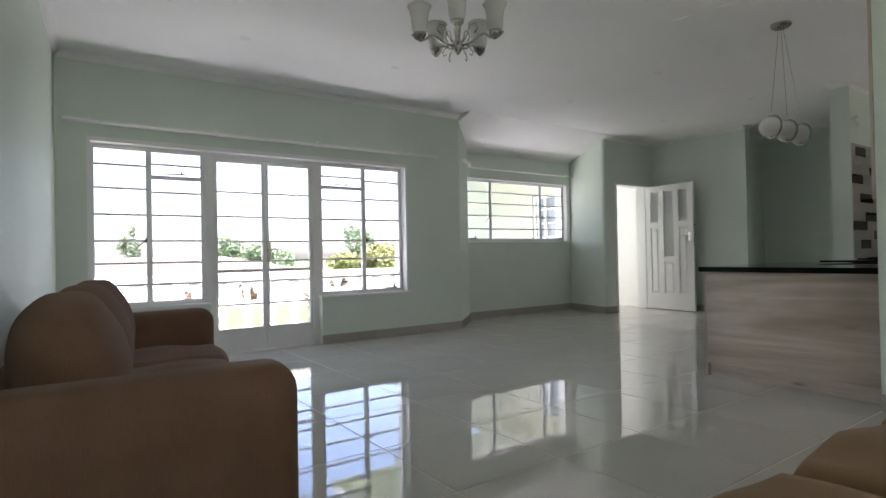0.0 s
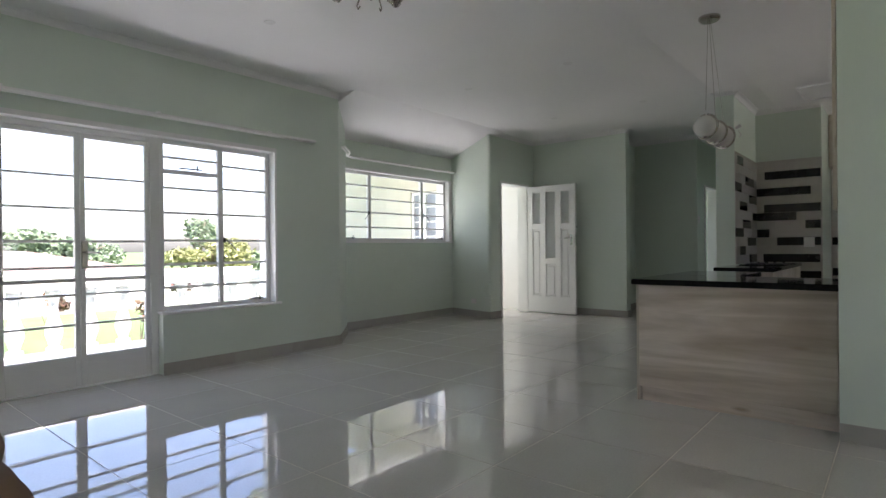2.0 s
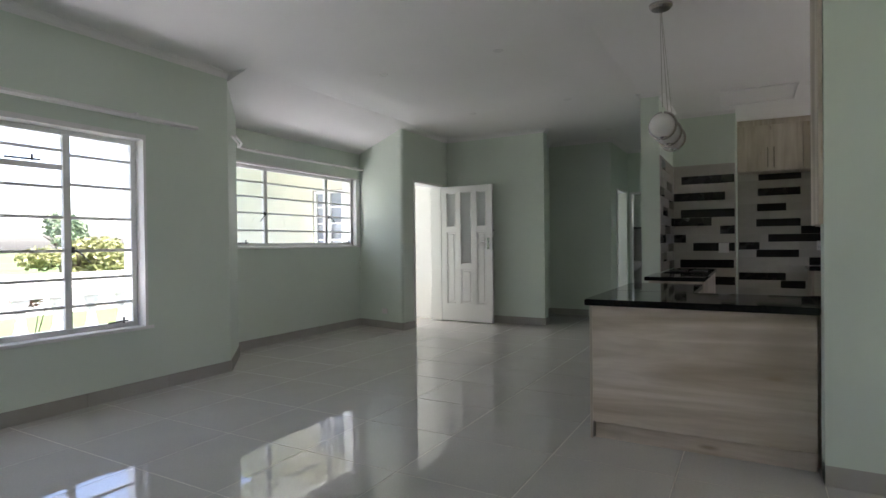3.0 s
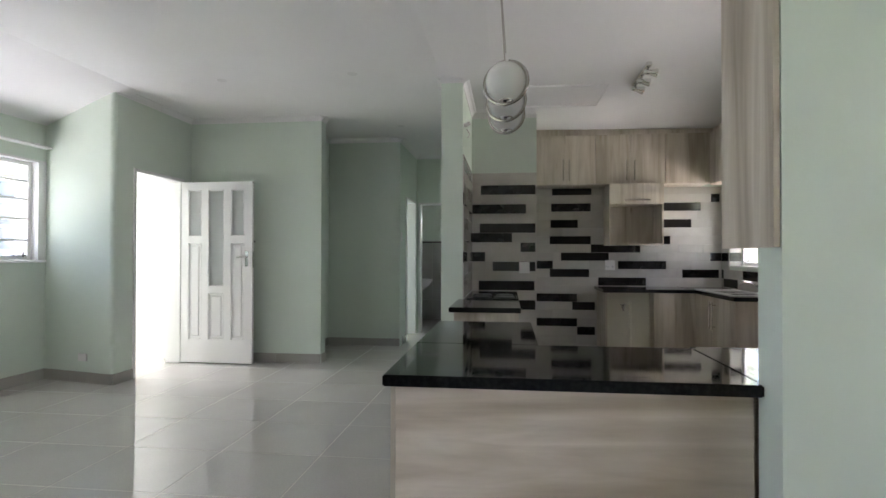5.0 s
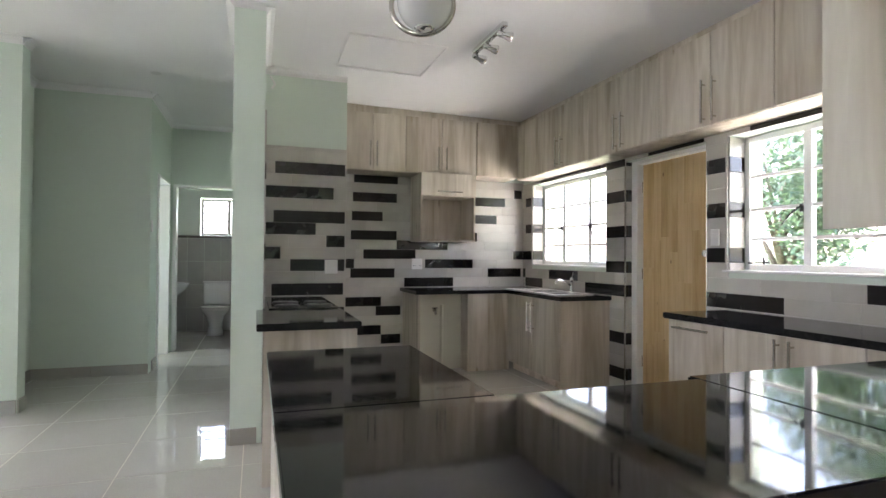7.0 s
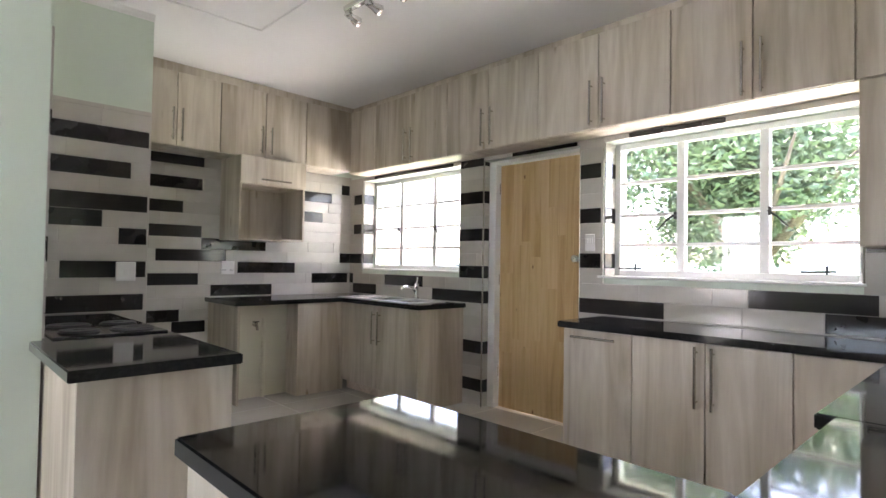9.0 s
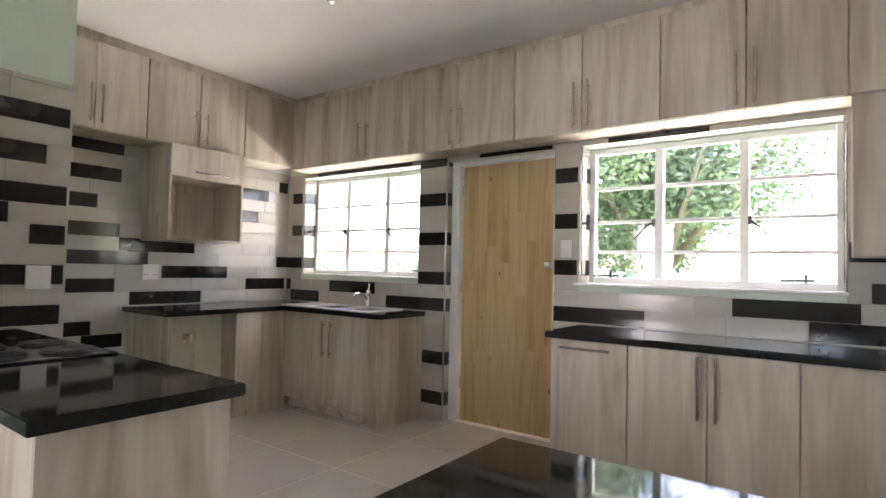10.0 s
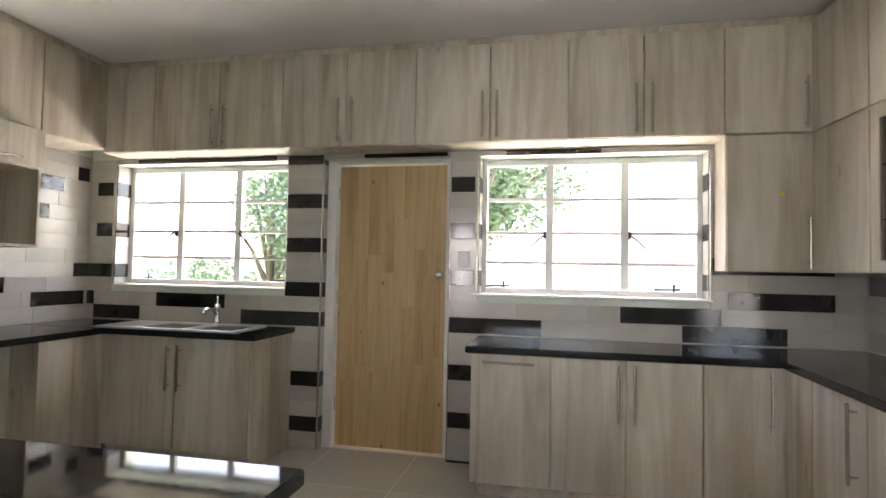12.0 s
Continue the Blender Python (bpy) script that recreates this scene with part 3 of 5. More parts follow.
# unseen window, added to carry the south fill
steel_window("window_9", "unseen white steel window, added for light from behind", -4.79, -2.01, 0.71, 2.09, [-4.1, -3.4, -2.7],
             [(-1, z) for z in (1.0, 1.4, 1.75)], pose(0, -1.57, 0, 0, 0, 180))
# white sills of the living room windows
for xa, xb in ((1.64, 2.71), (3.85, 5.03)):
    bm = bmesh.new()
    box(bm, xa, xb, 6.965, 7.08, 0.515, 0.541, 0.004)
    structure("window_sill", bm, M_WHITE, "white painted sill board")
bm = bmesh.new()
box(bm, 6.38, 8.71, 7.69, 7.78, 1.145, 1.168, 0.004)
structure("window_sill", bm, M_WHITE, "white painted bay sill")
# reveals painted white
bm = bmesh.new()
box(bm, 4.962, 4.984, 6.975, 7.26, 0.54, 2.07)
box(bm, 1.68, 1.708, 6.975, 7.258, 0.543, 2.07)
box(bm, 1.68, 4.984, 6.972, 7.258, 2.045, 2.085)
box(bm, 8.62, 8.71, 7.705, 7.95, 1.168, 2.14)
box(bm, 6.40, 8.71, 7.705, 7.95, 2.12, 2.14)
structure("trim", bm, M_WHITE, "white painted window reveals")


def panel_door():
    """Old panelled door, open: six wooden panels, three glazed lights."""
    d = thing("door_2", "white painted panelled door with three frosted lights, open", "door", kind="structure")
    w, h, t = 0.86, 2.03, 0.04
    cols = ((0.095, 0.255), (0.335, 0.525), (0.605, 0.765))
    holes = [(cols[0], 1.42, 1.94), (cols[1], 0.86, 1.94), (cols[2], 1.42, 1.94), (cols[0], 0.26, 1.34), (cols[1], 0.26, 0.78), (cols[2], 0.26, 1.34)]
    bm = bmesh.new()
    xs = sorted({0, w, *[c for col in cols for c in col]})
    for a, b in zip(xs, xs[1:]):
        mid = (a + b) / 2
        z = 0.0
        for (ca, cb), za, zb in sorted((q for q in holes if q[0][0] < mid < q[0][1]), key=lambda q: q[1]):
            box(bm, a, b, -t / 2, t / 2, z, za)
            z = zb
        box(bm, a, b, -t / 2, t / 2, z, h)
    part("door_leaf", bm, M_WHITE, d, "white painted stiles and rails")
    for k, ((a, b), za, zb) in enumerate(holes):
        bm = bmesh.new()
        for lo, hi, s in ((-0.019, -0.006, -1), (0.006, 0.019, 1)):
            for q in ((a, a + 0.014, za, zb), (b - 0.014, b, za, zb), (a + 0.014, b - 0.014, za, za + 0.014), (a + 0.014, b - 0.014, zb - 0.014, zb)):
                box(bm, q[0], q[1], lo, hi, q[2], q[3], 0.005)
        part("moulding", bm, M_WHITE, d)
        if k < 3:
            boxpart("pane", a, b, -0.003, 0.003, za, zb, M_FROST, d, "frosted reeded glass")
        else:
            bm = bmesh.new()
            box(bm, a, b, -0.005, 0.005, za, zb)
            box(bm, a + 0.03, b - 0.03, -0.014, 0.014, za + 0.03, zb - 0.03, 0.012)
            part("panel", bm, M_WHITE, d)
    bm = bmesh.new()
    for s in (-1, 1):
        box(bm, 0.775, 0.815, s * 0.02, s * 0.027, 1.08, 1.25, 0.003)
        tube(bm, [(0.795, s * 0.025, 1.19), (0.795, s * 0.06, 1.19), (0.70, s * 0.062, 1.185)], 0.008, 8)
    box(bm, 0.853, 0.866, -0.012, 0.012, 1.07, 1.25)
    part("door_handle", bm, M_CHROME, d, "chrome lever handle on a plate")
    bm = bmesh.new()
    lathe(bm, [(0.004, 0), (0.012, 0.004), (0.012, 0.03), (0.004, 0.034)], pose(0.85, 0.02, 1.36, -90), 10)
    part("door_knob", bm, M_BLACKMETAL, d, "small dark bolt knob")
    return d


door = panel_door()
door.matrix_world = pose(9.63, 6.85, 0.012, 0, 0, -91.0)
# frame of that doorway
bm = bmesh.new()
box(bm, 8.80, 8.835, 6.825, 7.03, -0.0, 2.045, 0.004)
box(bm, 9.60, 9.64, 6.845, 7.03, -0.0, 2.045, 0.004)
box(bm, 8.80, 9.64, 6.825, 7.03, 2.045, 2.08, 0.004)
structure("door_frame", bm, M_WHITE, "white painted door frame")
# bathroom and hall door frames
bm = bmesh.new()
box(bm, 12.38, 12.54, 3.84, 3.88, 0, 2.02, 0.004)
box(bm, 12.38, 12.54, 4.54, 4.58, 0, 2.02, 0.004)
box(bm, 12.38, 12.54, 3.84, 4.58, 2.02, 2.05, 0.004)
structure("door_frame", bm, M_WHITE, "white door frame of the bathroom")
bm = bmesh.new()
box(bm, 11.45, 11.49, 4.59, 4.76, 0, 2.02, 0.004)
box(bm, 12.21, 12.25, 4.59, 4.76, 0, 2.02, 0.004)
box(bm, 11.45, 12.25, 4.59, 4.76, 2.02, 2.05, 0.004)
structure("door_frame", bm, M_WHITE, "white door frame in the hall")


def pine_door():
    d = thing("door_4", "closed pine back door of glued boards with steel knob", "door", kind="structure")
    rnd = random.Random(4)
    bm = bmesh.new()
    x = 8.072
    while x < 8.862 - 0.01:
        w = min(rnd.choice((0.07, 0.085, 0.095, 0.11)), 8.862 - x)
        if 8.862 - x - w < 0.04:
            w = 8.862 - x
        z = 0.004
        while z < 1.985:
            h = rnd.uniform(0.45, 1.1)
            top = 1.985 if z + h > 1.78 else z + h
            box(bm, x, x + w, 0.40, 0.44, z, top, 0.0008)
            z = top
        x += w
    part("door_leaf", bm, M_PINE, d, "varnished knotty pine boards")
    bm = bmesh.new()
    lathe(bm, [(0.03, 0), (0.03, 0.006), (0.011, 0.01), (0.011, 0.03), (0.027, 0.042), (0.03, 0.055), (0.024, 0.068), (0.006, 0.072)], pose(8.115, 0.44, 1.22, -90), 18)
    part("door_knob", bm, M_CHROME, d, "round polished steel knob", True)
    bm = bmesh.new()
    for z in (0.25, 1.0, 1.75):
        tube(bm, [(8.868, 0.445, z), (8.868, 0.445, z + 0.09)], 0.006, 8)
    part("hinge", bm, M_STEEL, d)
    return d


pine_door()
bm = bmesh.new()
box(bm, 8.03, 8.068, 0.38, 0.50, 0, 2.018, 0.003)
box(bm, 8.866, 8.94, 0.38, 0.50, 0, 2.018, 0.003)
box(bm, 8.068, 8.866, 0.38, 0.50, 1.99, 2.018, 0.003)
structure("door_frame", bm, M_WHITE, "white painted frame of the back door")

# steel edge strips on the tiled corners
for x, y, z in ((8.943, 0.566, 1.98), (9.209, 0.566, 1.975), (7.843, 0.566, 1.975), (8.026, 0.566, 1.98), (6.419, 0.566, 1.975)):
    bm = bmesh.new()
    tube(bm, [(x, y, 0.0 if z > 1.978 else 1.105), (x, y, z)], 0.0055, 8)
    structure("trim", bm, M_STEEL, "steel edge strip on the tiled corner")

# ---- skirting, cornice, curtain rails ----
def skirt(pts, closed=False, h=0.1, t=0.012):
    """Tile skirting along a plan line; the room lies to the left of the line."""
    for (xa, ya), (xb, yb) in zip(pts, pts[1:]):
        d = Vector((xb - xa, yb - ya))
        n = max(1, round(d.length / 0.6))
        u = d.normalized()
        v = Vector((-u.y, u.x))
        for i in range(n):
            a, b = i * d.length / n + 0.0015, (i + 1) * d.length / n - 0.0015
            p = [Vector((xa, ya)) + u * a, Vector((xa, ya)) + u * b, Vector((xa, ya)) + u * b + v * t, Vector((xa, ya)) + u * a + v * t]
            bm = bmesh.new()
            quad_prism(bm, [(q.x, q.y) for q in p], 0.0, h)
            part("skirting_tile", bm, M_SKIRT, skirting)


skirting = thing("baseboard", "greige porcelain tile skirting along the walls", "skirting", kind="structure")
skirt([(5.79, 6.98), (3.86, 6.98)][::1])
skirt([(6.34, 7.52), (5.79, 6.98)])
skirt([(6.40, 7.71), (6.34, 7.52)])
skirt([(8.71, 7.71), (6.40, 7.71)])
skirt([(8.535, 6.84), (8.71, 7.71)])
skirt([(8.80, 6.838), (8.523, 6.838)])
skirt([(9.80, 5.27), (9.80, 6.84)])
skirt([(9.95, 5.27), (9.80, 5.27)])
skirt([(11.05, 5.60), (9.95, 5.60)])
skirt([(11.05, 4.61), (11.05, 5.60)])
skirt([(8.60, 3.75), (12.40, 3.75)])
skirt([(8.60, 3.59), (8.60, 3.75)])
skirt([(5.43, 2.395), (5.43, -1.5)])
skirt([(5.57, 2.395), (5.43, 2.395)])
skirt([(11.45, 4.61), (11.20, 4.61)])


def cornice(pts, z=CEIL):
    """Small plaster cove along a plan line; the room lies to the left."""
    for (xa, ya), (xb, yb) in zip(pts, pts[1:]):
        d = Vector((xb - xa, yb - ya))
        u = d.normalized()
        v = Vector((-u.y, u.x))
        prof = [(0.0, 0.0), (0.0, -0.055), (0.006, -0.055), (0.014, -0.035), (0.03, -0.016), (0.05, -0.007), (0.055, -0.004), (0.055, 0.0)]
        bm = bmesh.new()
        ends = []
        for q in (Vector((xa, ya)) - u * 0.0, Vector((xb, yb)) + u * 0.0):
            ends.append([bm.verts.new((q.x + v.x * o, q.y + v.y * o, z + h)) for o, h in prof])
        n = len(prof)
        for i in range(n):
            bm.faces.new((ends[0][i], ends[1][i], ends[1][(i + 1) % n], ends[0][(i + 1) % n]))
        bm.faces.new(ends[0][::-1])
        bm.faces.new(ends[1])
        part("cornice_length", bm, M_CEIL, cove)


cove = thing("trim", "narrow white plaster cornice at the ceiling", "cornice", kind="structure")
cornice([(5.79, 6.98), (1.45, 6.98)])
cornice([(9.64, 6.84), (8.56, 6.838)])
cornice([(9.80, 5.27), (9.80, 6.84), (9.64, 6.84)])
cornice([(9.95, 5.27), (9.80, 5.27)])
cornice([(11.05, 5.60), (9.95, 5.60), (9.95, 5.27)])
cornice([(11.05, 4.61), (11.05, 5.60)])
cornice([(12.40, 4.61), (11.05, 4.61)])
cornice([(12.40, 3.75), (12.40, 4.61)])
cornice([(8.60, 3.75), (12.40, 3.75)])
cornice([(8.60, 3.56), (8.60, 3.75)], CEIL)
cornice([(9.77, 3.56), (8.60, 3.56)], 2.775)
cornice([(9.77, 2.86), (9.77, 3.56)], 2.765)
cornice([(5.43, 2.395), (5.43, -1.5)])
cornice([(1.45, 6.98), (0.92, -1.5)])

rail = thing("curtain_rail", "white double curtain rail above the glazed door", "curtain rail")
for k, dy in enumerate((0.05, 0.10)):
    bm = bmesh.new()
    box(bm, 1.50, 5.40, 6.98 - dy - 0.012, 6.98 - dy + 0.012, 2.19, 2.215, 0.004)
    part("track", bm, M_WHITE, rail)
for x in (1.7, 2.75, 3.8, 4.85):
    boxpart("bracket", x - 0.012, x + 0.012, 6.86, 6.985, 2.215, 2.228, M_WHITE, rail, "", 0.003)
rail = thing("curtain_rail", "white double curtain rail bent round the bay", "curtain rail")
for dy in (0.06, 0.11):
    bm = bmesh.new()
    tube(bm, [(5.98, 7.18 - dy + 0.03, 2.26), (6.28, 7.47 - dy, 2.26), (6.42, 7.62 - dy * 0.6, 2.26), (6.56, 7.71 - dy, 2.26), (8.66, 7.71 - dy, 2.26)], 0.011, 8)
    part("track", bm, M_WHITE, rail)
for x in (6.7, 7.6, 8.5):
    boxpart("bracket", x - 0.012, x + 0.012, 7.59, 7.715, 2.268, 2.28, M_WHITE, rail, "", 0.003)

# ---- kitchen cabinets ----
def bar_handle(parent, x, z0, z1, y=-0.018, flat=False):
    bm = bmesh.new()
    if flat:
        tube(bm, [(z0, y - 0.034, x), (z1, y - 0.034, x)], 0.0072, 10)
        for q in (z0 + 0.03, z1 - 0.03):
            tube(bm, [(q, y, x), (q, y - 0.032, x)], 0.005, 6)
    else:
        tube(bm, [(x, y - 0.034, z0), (x, y - 0.034, z1)], 0.0072, 10)
        for q in (z0 + 0.03, z1 - 0.03):
            tube(bm, [(x, y, q), (x, y - 0.032, q)], 0.005, 6)
    part("handle", bm, M_STEEL, parent, "brushed steel bar handle")


def cabinet(label, m, w, z0, z1, depth, doors, group="", category="kitchen cabinet"):
    """Cabinet box with its front at local y = 0 and the room at -y. doors: (xa, xb, za, zb, kind, handle x, handle from, handle to)."""
    c = thing("kitchen_cabinet", label, category, group)
    c.matrix_world = m
    s = 0.016
    boxpart("side_panel", 0, s, 0, depth, z0, z1, M_OAK, c)
    boxpart("side_panel", w - s, w, 0, depth, z0, z1, M_OAK, c)
    boxpart("bottom_panel", s, w - s, 0.0, depth, z0, z0 + s, M_OAK, c)
    boxpart("top_panel", s, w - s, 0.0, depth, z1 - s, z1, M_OAK, c)
    boxpart("back_panel", s, w - s, depth - 0.006, depth, z0 + s, z1 - s, M_OAK, c)
    for xa, xb, za, zb, kind, h, ha, hb in doors:
        d = boxpart("door", xa + 0.004, xb - 0.004, -0.018, -0.001, za + 0.004, zb - 0.004, M_OAK, c, "", 0.0015)
        if kind == "v":
            bar_handle(d, h, ha, hb)
        elif kind == "h":
            bar_handle(d, h, ha, hb, flat=True)
    return c


UP0, UP1 = 2.05, 2.665
YA = 0.80
# wall cabinets over the windows (front faces +y)
runs = [(10.12, 9.607, 9.135), (9.135, 8.68, 8.215), (8.215, 7.742, 7.275), (7.275, 6.843, 6.41)]
for a, mid, b in runs:
    w = a - b
    k = a - mid
    cabinet("pale oak-look wall cabinet above the kitchen windows", pose(a, YA, 0, 0, 0, 180), w, UP0, UP1, YA - 0.57,
            [(0, k, UP0, UP1, "v", k - 0.045, UP0 + 0.02, UP0 + 0.305), (k, w, UP0, UP1, "v", k + 0.045, UP0 + 0.02, UP0 + 0.305)], "wall cabinets over the windows")
cabinet("pale oak-look corner filler cabinet under the ceiling", pose(10.54, YA, 0, 0, 0, 180), 0.42, UP0, UP1, YA - 0.57, [(0, 0.42, UP0, UP1, "", 0, 0, 0)])
cabinet("pale oak-look top cabinet in the corner", pose(6.41, YA, 0, 0, 0, 180), 0.46, UP0, UP1, YA - 0.57,
        [(0, 0.46, UP0, UP1, "v", 0.41, UP0 + 0.02, UP0 + 0.305)])
tall = cabinet("pale oak-look wall cabinet beside the window", pose(6.40, YA, 0, 0, 0, 180), 0.45, 1.28, UP0 - 0.003, YA - 0.57,
               [(0, 0.45, 1.28, UP0 - 0.003, "v", 0.41, 1.30, 1.58)])
boxpart("sticker", 0.27, 0.292, -0.0205, -0.018, 1.70, 1.722, mat("yellow_sticker", (0.75, 0.6, 0.05), 0.5), tall, "small yellow sticker")
# along the back wall (front faces -x)
XB = 10.52
cabinet("pale oak-look wall cabinet with two doors", pose(XB, 2.855, 0, 0, 0, -90), 0.725, UP0 + 0.02, UP1, 0.34,
        [(0, 0.38, UP0 + 0.02, UP1, "v", 0.345, UP0 + 0.06, UP0 + 0.32), (0.38, 0.725, UP0 + 0.02, UP1, "v", 0.415, UP0 + 0.06, UP0 + 0.32)], "back wall cabinets")
cabinet("pale oak-look wall cabinet over the microwave shelf", pose(XB, 2.128, 0, 0, 0, -90), 0.80, UP0 + 0.02, UP1, 0.34,
        [(0, 0.40, UP0 + 0.02, UP1, "v", 0.355, UP0 + 0.06, UP0 + 0.30), (0.40, 0.80, UP0 + 0.02, UP1, "v", 0.445, UP0 + 0.06, UP0 + 0.30)], "back wall cabinets")
cabinet("pale oak-look corner wall cabinet", pose(XB, 1.326, 0, 0, 0, -90), 0.506, UP0 + 0.02, UP1, 0.34, [(0, 0.506, UP0 + 0.02, UP1, "", 0, 0, 0)])
# light strip of board closing the gap to the ceiling
bm = bmesh.new()
box(bm, 5.62, 10.86, 0.575, YA - 0.02, UP1, 2.722)
box(bm, XB + 0.02, 10.86, YA - 0.02, 2.855, UP1, 2.76)
structure("trim_bulkhead", bm, M_OAK, "oak-look filler strip between cabinets and ceiling")

# microwave housing
mw = thing("microwave_shelf", "open oak-look microwave housing with a flap door", "kitchen cabinet")
mw.matrix_world = pose(10.45, 1.975, 0, 0, 0, -90)
bm = bmesh.new()
box(bm, 0, 0.018, 0, 0.41, 1.345, 2.068)
box(bm, 0.597, 0.615, 0, 0.41, 1.345, 2.068)
box(bm, 0.018, 0.597, 0, 0.41, 1.345, 1.363)
box(bm, 0.018, 0.597, 0, 0.41, 1.825, 1.841)
box(bm, 0.018, 0.597, 0.395, 0.41, 1.363, 1.825)
part("body", bm, M_OAK, mw)
flap = boxpart("door", 0, 0.615, -0.018, -0.001, 1.832, 2.068, M_OAK, mw, "", 0.0012)
bar_handle(flap, 1.87, 0.17, 0.45, flat=True)

# wall cabinets on the dividing wall, slightly out of square (front faces +x)
C0 = pose(5.95, 0.782, 0, 0, 0, 95.6)
cabinet("pale oak-look top cabinet on the dividing wall", C0, 1.62, UP0, UP1 + 0.02, 0.34,
        [(0, 0.50, UP0, UP1, "", 0, 0, 0), (0.50, 1.06, UP0, UP1, "v", 1.02, UP0 + 0.02, UP0 + 0.305), (1.06, 1.62, UP0, UP1, "v", 1.10, UP0 + 0.02, UP0 + 0.305)])
cabinet("pale oak-look corner cabinet on the dividing wall", C0, 0.50, 1.28, UP0 - 0.003, 0.34, [(0, 0.50, 1.28, UP0 - 0.003, "", 0, 0, 0)])
gc = cabinet("wall cabinet with framed glass doors and glass shelves", C0 @ pose(0.503, 0, 0), 1.117, 1.28, UP0 - 0.003, 0.34, [])
for k in range(2):
    a = k * 0.5585
    bm = bmesh.new()
    box(bm, a + 0.002, a + 0.062, -0.018, -0.001, 1.282, 2.045, 0.001)
    box(bm, a + 0.497, a + 0.557, -0.018, -0.001, 1.282, 2.045, 0.001)
    box(bm, a + 0.062, a + 0.497, -0.018, -0.001, 1.282, 1.335, 0.001)
    box(bm, a + 0.062, a + 0.497, -0.018, -0.001, 1.98, 2.045, 0.001)
    d = part("door", bm, M_OAK, gc, "oak-look frame round clear glass")
    boxpart("pane", a + 0.062, a + 0.497, -0.011, -0.007, 1.335, 1.98, M_GLASS, d, "clear glass")
    bar_handle(d, a + (0.53 if k == 0 else 0.03), 1.30, 1.58)
for z in (1.52, 1.77):
    boxpart("shelf", 0.017, 1.10, 0.02, 0.33, z, z + 0.006, M_GLASS, gc, "glass shelf")
ep = thing("cabinet_end_panel", "tall oak-look end panel of the wall cabinets", "cabinet panel")
boxpart("board", 5.432, 5.81, 2.398, 2.416, 1.25, 2.745, M_OAK, ep, "", 0.001)

# base cabinets under the right-hand window (front faces +y)
BZ0, BZ1 = 0.09, 0.80
base = [(7.79, 7.352, "h"), (7.352, 6.966, "vr"), (6.966, 6.588, "vl"), (6.588, 6.205, "vf")]
YB = 1.09
for k, (a, b, kind) in enumerate(base):
    w = a - b
    if kind == "h":
        door = (0, w, BZ0, BZ1, "h", 0.755, 0.07, 0.35)
    elif kind == "vf":
        door = (0, w, BZ0, BZ1, "v", 0.308, 0.48, 0.78)
    elif kind == "vr":
        door = (0, w, BZ0, BZ1, "v", w - 0.04, 0.475, 0.78)
    else:
        door = (0, w, BZ0, BZ1, "v", 0.04, 0.475, 0.78)
    cabinet("pale oak-look base cabinet under the kitchen window", pose(a, YB, 0, 0, 0, 180), w, BZ0, BZ1, YB - 0.58, [door], "base cabinets under the window")
# base cabinets along the dividing wall (front faces +x)
for k, (a, b) in enumerate(((1.13, 1.42), (1.42, 1.86), (1.86, 2.40), (2.40, 2.97))):
    w = b - a
    cabinet("pale oak-look base cabinet along the dividing wall", pose(6.20, a, 0, 0, 0, 90), w, BZ0, BZ1, 0.57,
            [(0, w, BZ0, BZ1, "v" if k == 1 else "", w - 0.068, 0.48, 0.784)], "base cabinets along the wall")
# sink unit
sk = cabinet("pale oak-look sink base cabinet with two doors", pose(10.22, 1.06, 0, 0, 0, 180), 1.06, BZ0, BZ1, 0.48,
             [(0, 0.54, BZ0, BZ1, "v", 0.50, 0.47, 0.75), (0.54, 1.06, BZ0, BZ1, "v", 0.58, 0.47, 0.75)])
boxpart("end_panel", 1.062, 1.078, -0.018, 0.48, 0.0, BZ1, M_OAK, sk)
bm = bmesh.new()
box(bm, 9.16, 10.24, 0.62, 1.0, 0.0, 0.088)
box(bm, 6.27, 7.76, 0.62, 1.03, 0.0, 0.088)
box(bm, 5.66, 6.14, 1.10, 2.96, 0.0, 0.088)
structure("trim_plinth", bm, M_OAKH, "oak-look plinth under the base cabinets")
# open bay for a machine under the left worktop
bay = thing("appliance_bay", "empty appliance bay with cream back panel", "kitchen cabinet")
bay.matrix_world = pose(10.22, 2.06, 0, 0, 0, -90)
boxpart("end_panel", 0, 0.018, 0, 0.63, 0, BZ1, M_OAK, bay)
boxpart("side_panel", 0.53, 0.548, 0, 0.63, 0, BZ1, M_OAK, bay)
boxpart("filler_panel", 0.548, 1.0, 0.0, 0.018, 0, BZ1, M_OAK, bay)
M_CREAM = plaster("cream_paint", (0.66, 0.64, 0.52), (0.70, 0.68, 0.57), 0.5)
boxpart("back_panel", 0.018, 0.53, 0.20, 0.218, 0, BZ1, M_CREAM, bay, "cream painted back panel")
bm = bmesh.new()
tube(bm, [(0.22, 0.20, 0.62), (0.22, 0.13, 0.62), (0.22, 0.12, 0.58)], 0.011, 8)
tube(bm, [(0.19, 0.15, 0.648), (0.25, 0.15, 0.648)], 0.006, 8)
lathe(bm, [(0.016, 0), (0.016, 0.03), (0.012, 0.035)], pose(0.22, 0.15, 0.61), 10)
part("tap", bm, M_STEEL, bay, "small washing machine tap")
bm = bmesh.new()
tube(bm, [(0.305, 0.18, 0.0), (0.305, 0.18, 0.68)], 0.018, 10)
part("pipe", bm, M_CREAM, bay, "upright waste pipe")

# stove counter cabinet
st = cabinet("pale oak-look cabinet under the hob", pose(7.90, 3.10, 0), 1.85, 0.0, BZ1, 0.45, [])
